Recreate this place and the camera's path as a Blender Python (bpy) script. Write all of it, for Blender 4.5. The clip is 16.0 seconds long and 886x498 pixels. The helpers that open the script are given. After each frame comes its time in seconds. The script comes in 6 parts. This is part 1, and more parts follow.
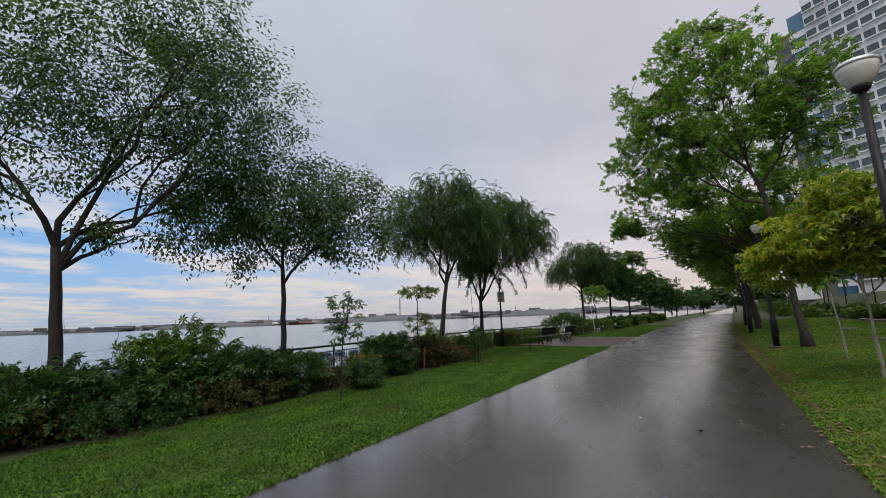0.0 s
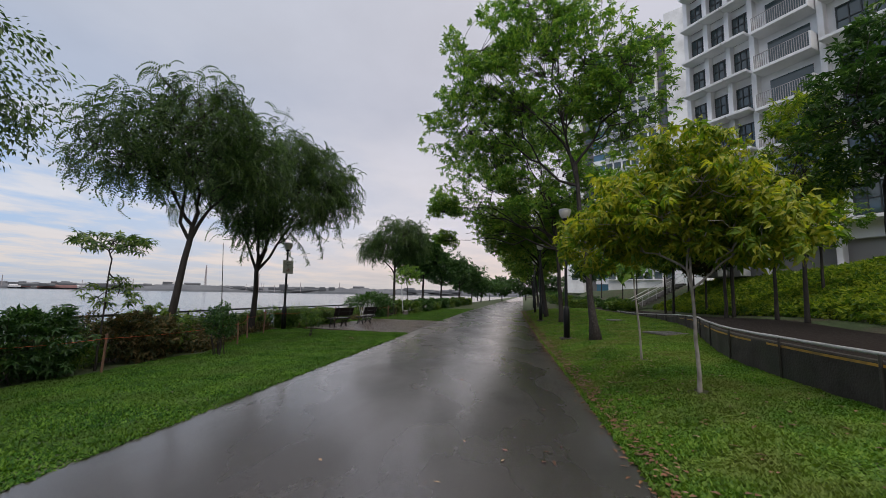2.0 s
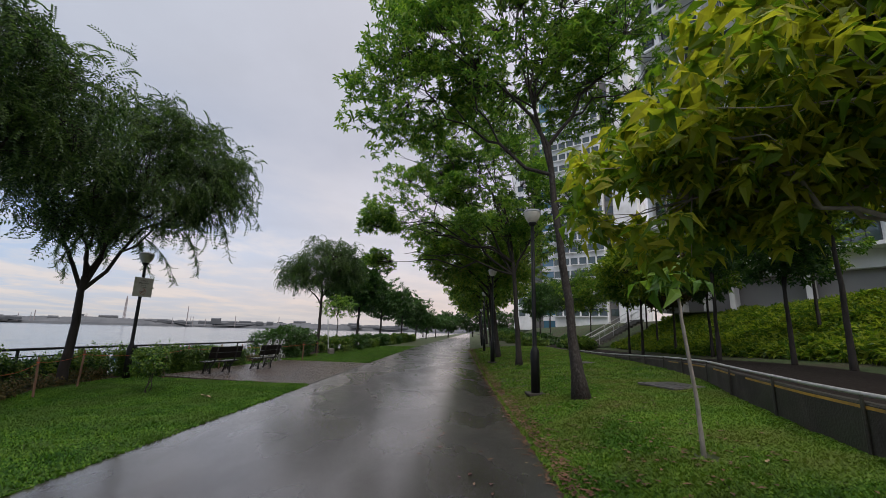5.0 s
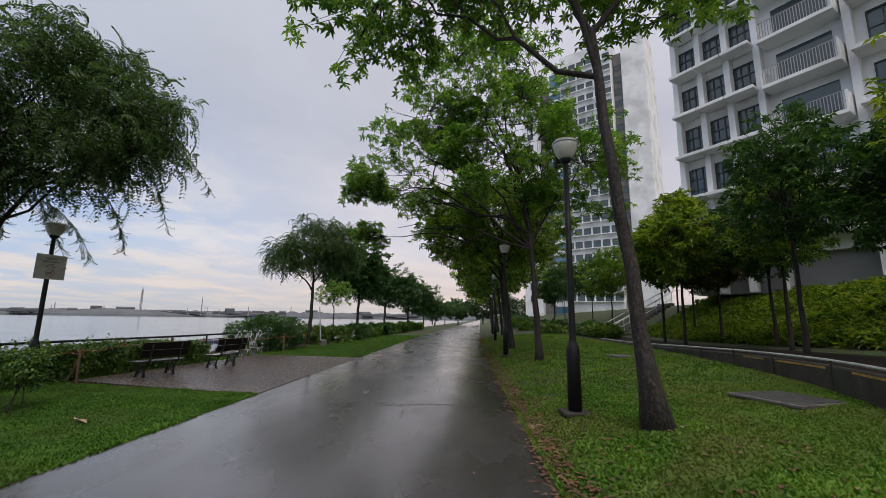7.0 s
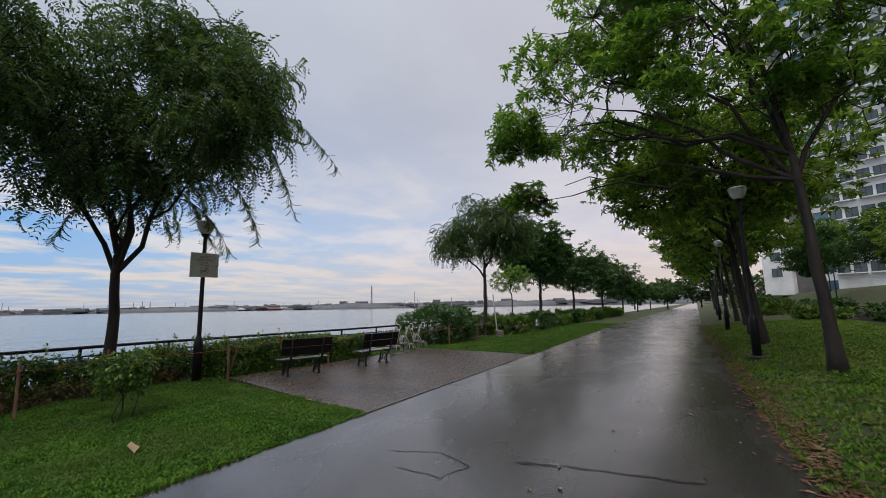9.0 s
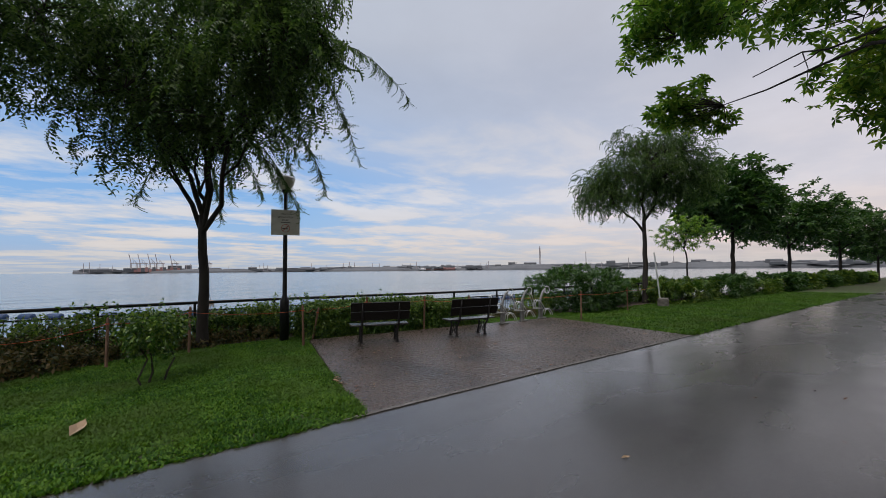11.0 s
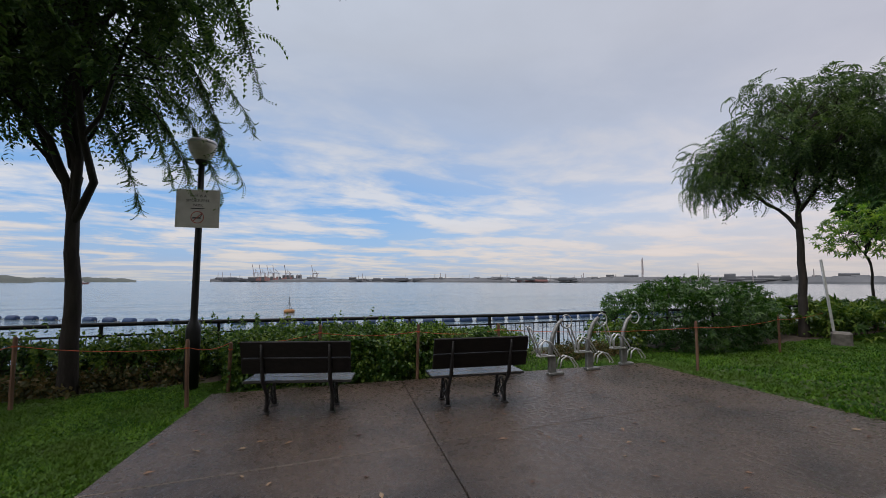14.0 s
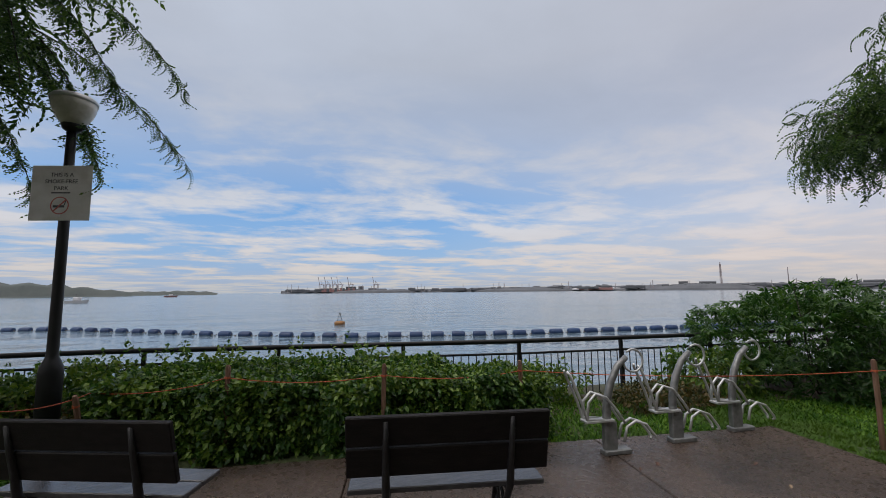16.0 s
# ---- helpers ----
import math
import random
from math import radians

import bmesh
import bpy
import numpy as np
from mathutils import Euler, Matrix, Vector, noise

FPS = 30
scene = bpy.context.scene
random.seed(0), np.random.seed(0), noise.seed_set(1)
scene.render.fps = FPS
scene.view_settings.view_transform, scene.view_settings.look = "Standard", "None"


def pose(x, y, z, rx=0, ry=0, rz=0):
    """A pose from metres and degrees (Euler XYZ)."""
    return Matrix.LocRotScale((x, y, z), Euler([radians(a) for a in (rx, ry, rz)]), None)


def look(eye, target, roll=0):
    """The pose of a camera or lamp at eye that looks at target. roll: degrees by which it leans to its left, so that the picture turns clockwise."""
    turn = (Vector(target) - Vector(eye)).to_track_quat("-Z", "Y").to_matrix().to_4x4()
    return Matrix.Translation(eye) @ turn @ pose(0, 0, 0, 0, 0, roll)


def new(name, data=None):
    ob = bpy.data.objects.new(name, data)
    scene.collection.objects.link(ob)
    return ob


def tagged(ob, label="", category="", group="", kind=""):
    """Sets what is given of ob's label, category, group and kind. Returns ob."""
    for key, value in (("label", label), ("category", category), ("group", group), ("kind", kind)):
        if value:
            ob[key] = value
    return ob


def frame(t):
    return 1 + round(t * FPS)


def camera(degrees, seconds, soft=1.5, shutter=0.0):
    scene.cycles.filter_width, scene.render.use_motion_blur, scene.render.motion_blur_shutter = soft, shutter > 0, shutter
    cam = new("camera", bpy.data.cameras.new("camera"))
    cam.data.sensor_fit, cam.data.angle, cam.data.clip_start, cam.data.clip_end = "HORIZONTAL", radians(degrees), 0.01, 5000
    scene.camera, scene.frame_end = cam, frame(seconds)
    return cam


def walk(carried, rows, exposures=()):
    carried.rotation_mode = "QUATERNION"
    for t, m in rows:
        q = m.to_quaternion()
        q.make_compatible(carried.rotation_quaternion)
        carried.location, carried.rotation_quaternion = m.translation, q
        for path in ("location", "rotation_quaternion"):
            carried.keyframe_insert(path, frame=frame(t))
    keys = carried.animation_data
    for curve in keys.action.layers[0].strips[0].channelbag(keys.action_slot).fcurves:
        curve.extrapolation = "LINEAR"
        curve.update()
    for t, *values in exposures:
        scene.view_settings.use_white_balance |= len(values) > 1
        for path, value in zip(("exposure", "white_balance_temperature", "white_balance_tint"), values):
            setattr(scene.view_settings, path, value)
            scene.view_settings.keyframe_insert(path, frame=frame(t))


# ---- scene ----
cam = camera(94.9, 16.0, soft=0.25)
# seconds, eye x, y, z, yaw to the left of +y, pitch up, lean to the left
PATH = [
    (0.00, -0.195, -2.386, 1.669, 28.65, 9.60, -2.15),
    (0.50, -0.029, -1.032, 1.637, 24.63, 9.50, -1.71),
    (1.00, -0.058, 0.215, 1.619, 18.05, 8.14, -0.34),
    (1.50, -0.077, 1.229, 1.621, 10.60, 6.93, 0.35),
    (2.00, -0.070, 2.054, 1.611, 4.91, 6.39, 1.05),
    (2.50, -0.096, 2.793, 1.636, 0.92, 6.93, 1.65),
    (3.00, -0.027, 3.507, 1.617, -1.16, 8.71, 2.63),
    (3.50, 0.047, 4.261, 1.606, -2.26, 10.71, 3.32),
    (4.00, 0.112, 5.001, 1.577, -2.28, 11.87, 3.08),
    (4.20, 0.140, 5.324, 1.576, -2.22, 11.72, 2.50),
    (4.70, 0.243, 6.106, 1.569, -2.26, 11.81, 1.83),
    (5.25, 0.405, 7.005, 1.584, -2.36, 10.96, 1.08),
    (5.80, 0.570, 7.919, 1.603, -2.28, 9.95, 0.55),
    (6.30, 0.677, 8.743, 1.610, -1.88, 9.59, 0.50),
    (6.50, 0.719, 9.083, 1.613, -1.73, 9.74, 0.66),
    (7.00, 0.780, 9.881, 1.604, -1.01, 9.77, 0.80),
    (7.50, 0.791, 10.696, 1.616, 1.37, 9.34, 0.04),
    (8.00, 0.818, 11.539, 1.586, 6.60, 9.05, -0.39),
    (8.50, 0.956, 12.420, 1.567, 15.23, 8.60, -1.15),
    (9.00, 0.992, 13.475, 1.615, 25.32, 8.02, -0.98),
    (9.50, 1.075, 14.346, 1.629, 33.60, 6.93, -0.71),
    (10.00, 1.189, 15.092, 1.614, 39.51, 5.28, -0.49),
    (10.20, 1.172, 15.355, 1.593, 41.31, 4.66, -0.73),
    (10.70, 1.136, 16.088, 1.580, 46.31, 3.36, -0.64),
    (11.25, 0.898, 16.902, 1.588, 50.70, 2.62, -0.40),
    (11.80, 0.526, 17.696, 1.604, 54.05, 2.51, -0.11),
    (12.30, 0.134, 18.373, 1.615, 56.30, 2.88, 0.07),
    (12.50, -0.012, 18.633, 1.618, 57.32, 3.06, 0.01),
    (13.00, -0.423, 19.281, 1.621, 58.97, 3.67, 0.25),
    (13.50, -0.824, 19.886, 1.611, 60.52, 3.95, 0.49),
    (14.00, -1.304, 20.459, 1.605, 61.54, 4.52, 0.16),
    (14.50, -1.837, 20.995, 1.634, 62.84, 4.70, -0.01),
    (15.00, -2.343, 21.500, 1.631, 64.10, 4.96, -0.35),
    (15.50, -2.793, 21.968, 1.629, 65.71, 5.27, -0.37),
    (16.00, -3.248, 22.465, 1.640, 69.66, 5.90, -0.53),
]
walk(cam, [(t, pose(x, y, z, 90 + pitch, 0, yaw) @ pose(0, 0, 0, 0, 0, roll)) for t, x, y, z, yaw, pitch, roll in PATH],
     exposures=[(0.0, 0.08), (3.0, 0.14), (7.0, 0.13), (10.0, 0.06), (13.0, 0.10), (14.5, 0.03), (16.0, -0.02)])

# ---- sky and sun ----
SUN_ELEV, SUN_AZ = radians(52), radians(200)  # azimuth from +y towards -x


def make_world():
    w = bpy.data.worlds.new("sky_world")
    scene.world = w
    w.use_nodes = True
    nt = w.node_tree
    nt.nodes.clear()
    N, L = nt.nodes.new, nt.links.new
    out, bg = N("ShaderNodeOutputWorld"), N("ShaderNodeBackground")
    sky = N("ShaderNodeTexSky")
    sky.sky_type, sky.sun_disc = "NISHITA", False
    sky.sun_elevation, sky.sun_rotation = SUN_ELEV, -SUN_AZ
    sky.air_density, sky.dust_density, sky.ozone_density = 1.3, 1.0, 2.5
    co, sep = N("ShaderNodeTexCoord"), N("ShaderNodeSeparateXYZ")
    L(co.outputs["Generated"], sep.inputs[0])

    def m(op, a, b=0.0, c=0.0):
        n = N("ShaderNodeMath")
        n.operation = op
        for i, v in enumerate((a, b, c)):
            if isinstance(v, (int, float)):
                n.inputs[i].default_value = v
            else:
                L(v, n.inputs[i])
        return n.outputs[0]

    def ramp(fac, stops):
        n = N("ShaderNodeValToRGB")
        e = n.color_ramp.elements
        while len(e) < len(stops):
            e.new(0.5)
        for el, (p, c) in zip(e, stops):
            el.position, el.color = p, (*c, 1) if isinstance(c, tuple) else (c, c, c, 1)
        L(fac, n.inputs[0])
        return n.outputs[0]

    def mix(fac, a, b, kind="MIX"):
        n = N("ShaderNodeMix")
        n.data_type, n.blend_type = "RGBA", kind
        for i, v in ((0, fac), (6, a), (7, b)):
            if isinstance(v, (int, float)):
                n.inputs[i].default_value = v
            elif isinstance(v, tuple):
                n.inputs[i].default_value = (*v, 1)
            else:
                L(v, n.inputs[i])
        return n.outputs[2]

    up = m("MAXIMUM", sep.outputs[2], 0.0)
    den = m("ADD", up, 0.07)
    flat = N("ShaderNodeCombineXYZ")
    L(m("DIVIDE", sep.outputs[0], den), flat.inputs[0])
    L(m("DIVIDE", sep.outputs[1], den), flat.inputs[1])

    def clouds(scale, stretch, detail, shift, rot=0.0):
        mp = N("ShaderNodeMapping")
        mp.inputs["Location"].default_value = shift
        mp.inputs["Rotation"].default_value = (0, 0, rot)
        mp.inputs["Scale"].default_value = (stretch, 1, 1)
        L(flat.outputs[0], mp.inputs[0])
        n = N("ShaderNodeTexNoise")
        n.inputs["Scale"].default_value, n.inputs["Detail"].default_value = scale, detail
        n.inputs["Roughness"].default_value = 0.58
        n.inputs["Distortion"].default_value = 0.25
        L(mp.outputs[0], n.inputs["Vector"])
        return n.outputs[0]

    big, streak = clouds(0.55, 0.8, 6, (3.1, 1.7, 0), 0.2), clouds(0.9, 1.5, 6, (0.4, 5.3, 0), 0.15)
    # the deck is closed overhead and torn into streaks low over the water
    low = ramp(up, [(0.0, 0.35), (0.05, 0.85), (0.2, 1.0), (0.36, 0.35), (0.5, 0.0)])
    west = ramp(m("MULTIPLY_ADD", sep.outputs[0], -0.5, 0.5), [(0.6, 0.08), (0.85, 0.5), (0.97, 1.0)])
    torn = ramp(m("MULTIPLY_ADD", streak, 0.6, m("MULTIPLY", big, 0.4)), [(0.455, 1.0), (0.555, 0.0)])
    gap = m("MULTIPLY", m("MULTIPLY", torn, low), west)
    body = ramp(up, [(0.0, (0.50, 0.49, 0.495)), (0.06, (0.65, 0.585, 0.56)), (0.16, (0.625, 0.625, 0.675)), (0.42, (0.465, 0.495, 0.585)), (0.74, (0.55, 0.585, 0.67)), (0.9, (1.75, 1.67, 1.74)), (1.0, (2.4, 2.4, 2.45))])
    shade = ramp(m("MULTIPLY_ADD", big, 0.55, m("MULTIPLY", streak, 0.45)), [(0.35, 0.90), (0.5, 0.99), (0.64, 1.07)])
    tint = ramp(m("MULTIPLY_ADD", sep.outputs[0], -0.5, 0.5), [(0.5, (1.0, 0.94, 0.915)), (0.97, (0.905, 0.945, 0.965))])
    deck = mix(1.0, mix(1.0, body, shade, "MULTIPLY"), tint, "MULTIPLY")
    blue = mix(1.0, mix(0.6, sky.outputs[0], (1.5, 4.0, 8.6)), (0.095, 0.095, 0.095), "MULTIPLY")
    final = mix(gap, deck, blue)
    L(final, bg.inputs[0])
    bg.inputs[1].default_value = 1.09
    L(bg.outputs[0], out.inputs[0])


make_world()
sun_lamp = bpy.data.lights.new("sun", "SUN")
sun_lamp.energy, sun_lamp.angle, sun_lamp.color = 1.4, radians(40), (1.0, 0.95, 0.88)
sun_ob = new("sun", sun_lamp)
sun_dir = Vector((-math.sin(SUN_AZ) * math.cos(SUN_ELEV), math.cos(SUN_AZ) * math.cos(SUN_ELEV), math.sin(SUN_ELEV)))
sun_ob.matrix_world = look(sun_dir * 60, (0, 0, 0))

# ---- materials ----
def material(name, colors, scale=3.0, rough=(0.6, 0.8), bump=0.0, bump_scale=40.0, metal=0.0, island=0.0, translucent=0.0,
             detail=5.0, stain=None, stain_scale=0.5, spec=0.5, obj_random=0.0, stretch=(1, 1, 1), coat=0.0):
    """Noise-mixed base colour between colors, rough varied by a second noise, a bump, and optional stains."""
    mt = bpy.data.materials.new(name)
    mt.use_nodes = True
    nt = mt.node_tree
    N, L = nt.nodes.new, nt.links.new
    b = nt.nodes["Principled BSDF"]
    co = N("ShaderNodeTexCoord")
    mp = N("ShaderNodeMapping")
    mp.inputs["Scale"].default_value = stretch
    geo = N("ShaderNodeNewGeometry")
    L(geo.outputs["Position"], mp.inputs[0])

    def noise_at(s, d):
        n = N("ShaderNodeTexNoise")
        n.inputs["Scale"].default_value, n.inputs["Detail"].default_value = s, d
        L(mp.outputs[0], n.inputs["Vector"])
        return n.outputs[0]

    n1 = noise_at(scale, detail)
    r = N("ShaderNodeValToRGB")
    e = r.color_ramp.elements
    while len(e) < len(colors):
        e.new(0.5)
    for i, (el, c) in enumerate(zip(e, colors)):
        el.position = 0.3 + 0.4 * i / max(1, len(colors) - 1)
        el.color = (*c, 1)
    fac = n1
    if island or obj_random:
        src = geo.outputs["Random Per Island"]
        if obj_random:
            src = N("ShaderNodeObjectInfo").outputs["Random"]
        a = N("ShaderNodeMath")
        a.operation = "MULTIPLY_ADD"
        L(src, a.inputs[0])
        a.inputs[1].default_value = island or obj_random
        s = N("ShaderNodeMath")
        s.operation = "SUBTRACT"
        L(n1, s.inputs[0])
        s.inputs[1].default_value = 0.5 * (island or obj_random)
        L(s.outputs[0], a.inputs[2])
        fac = a.outputs[0]
    L(fac, r.inputs[0])
    col = r.outputs[0]
    if stain:
        n2 = noise_at(stain_scale, 6)
        rr = N("ShaderNodeValToRGB")
        rr.color_ramp.elements[0].position, rr.color_ramp.elements[1].position = 0.45, 0.68
        L(n2, rr.inputs[0])
        mx = N("ShaderNodeMix")
        mx.data_type = "RGBA"
        L(rr.outputs[0], mx.inputs[0])
        L(col, mx.inputs[6])
        mx.inputs[7].default_value = (*stain, 1)
        col = mx.outputs[2]
    L(col, b.inputs["Base Color"])
    n3 = noise_at(scale * 0.37 + 0.2, 4)
    mr = N("ShaderNodeMapRange")
    mr.inputs[1].default_value, mr.inputs[2].default_value = 0.35, 0.65
    mr.inputs[3].default_value, mr.inputs[4].default_value = rough
    L(n3, mr.inputs[0])
    L(mr.outputs[0], b.inputs["Roughness"])
    b.inputs["Metallic"].default_value = metal
    b.inputs["Specular IOR Level"].default_value = spec
    b.inputs["Coat Weight"].default_value = coat
    if bump:
        nb = noise_at(bump_scale, 6)
        bp = N("ShaderNodeBump")
        bp.inputs["Strength"].default_value, bp.inputs["Distance"].default_value = min(1.0, bump), 0.02
        L(nb, bp.inputs["Height"])
        L(bp.outputs[0], b.inputs["Normal"])
    if translucent:
        tr = N("ShaderNodeBsdfTranslucent")
        bright = N("ShaderNodeMix")
        bright.data_type, bright.blend_type = "RGBA", "MULTIPLY"
        bright.inputs[0].default_value = 1.0
        L(col, bright.inputs[6])
        bright.inputs[7].default_value = (1.5, 1.6, 0.8, 1)
        L(bright.outputs[2], tr.inputs[0])
        ms = N("ShaderNodeMixShader")
        ms.inputs[0].default_value = translucent
        L(b.outputs[0], ms.inputs[1])
        L(tr.outputs[0], ms.inputs[2])
        L(ms.outputs[0], nt.nodes["Material Output"].inputs[0])
    return mt


def asphalt_material():
    mt = material("wet_asphalt", [(0.013, 0.0118, 0.0115), (0.064, 0.058, 0.056)], 75, (0.3, 0.5), 0.25, 130, stain=(0.026, 0.0235, 0.0225), stain_scale=0.9, coat=0.72, spec=0.6)
    nt = mt.node_tree
    N, L = nt.nodes.new, nt.links.new
    b = nt.nodes["Principled BSDF"]
    geo = N("ShaderNodeNewGeometry")
    mp = N("ShaderNodeMapping")
    mp.inputs["Scale"].default_value = (1.3, 0.55, 1)
    b.inputs["Coat Roughness"].default_value = 0.18
    L(geo.outputs["Position"], mp.inputs[0])
    n = N("ShaderNodeTexNoise")
    n.inputs["Scale"].default_value, n.inputs["Detail"].default_value = 0.6, 5
    L(mp.outputs[0], n.inputs["Vector"])
    r = N("ShaderNodeMapRange")
    r.inputs[1].default_value, r.inputs[2].default_value, r.inputs[3].default_value, r.inputs[4].default_value = 0.36, 0.66, 0.18, 0.44
    L(n.outputs[0], r.inputs[0])
    L(r.outputs[0], b.inputs["Roughness"])
    # standing water smooths the grain
    bp = next(k for k in nt.nodes if k.type == "BUMP")
    s = N("ShaderNodeMapRange")
    s.inputs[1].default_value, s.inputs[2].default_value, s.inputs[3].default_value, s.inputs[4].default_value = 0.38, 0.64, 0.2, 0.5
    L(n.outputs[0], s.inputs[0])
    L(s.outputs[0], bp.inputs["Strength"])
    return mt


def water_material():
    mt = bpy.data.materials.new("sea_water")
    mt.use_nodes = True
    nt = mt.node_tree
    N, L = nt.nodes.new, nt.links.new
    b = nt.nodes["Principled BSDF"]
    b.inputs["Base Color"].default_value = (0.10, 0.145, 0.175, 1)
    b.inputs["Roughness"].default_value = 0.12
    geo = N("ShaderNodeNewGeometry")
    last = None
    for sc, st, dist in ((0.055, 1.0, 1.2), (0.5, 0.8, 0.16), (2.2, 0.6, 0.035)):
        mp = N("ShaderNodeMapping")
        mp.inputs["Scale"].default_value = (1.6, 0.8, 1)
        L(geo.outputs["Position"], mp.inputs[0])
        n = N("ShaderNodeTexNoise")
        n.inputs["Scale"].default_value, n.inputs["Detail"].default_value = sc, 4
        L(mp.outputs[0], n.inputs["Vector"])
        bp = N("ShaderNodeBump")
        bp.inputs["Strength"].default_value, bp.inputs["Distance"].default_value = st, dist
        L(n.outputs[0], bp.inputs["Height"])
        if last:
            L(last.outputs[0], bp.inputs["Normal"])
        last = bp
    L(last.outputs[0], b.inputs["Normal"])
    return mt


def glass_material(name, tint):
    mt = bpy.data.materials.new(name)
    mt.use_nodes = True
    b = mt.node_tree.nodes["Principled BSDF"]
    b.inputs["Base Color"].default_value = (*tint, 1)
    b.inputs["Roughness"].default_value = 0.06
    b.inputs["Specular IOR Level"].default_value = 0.9
    return mt


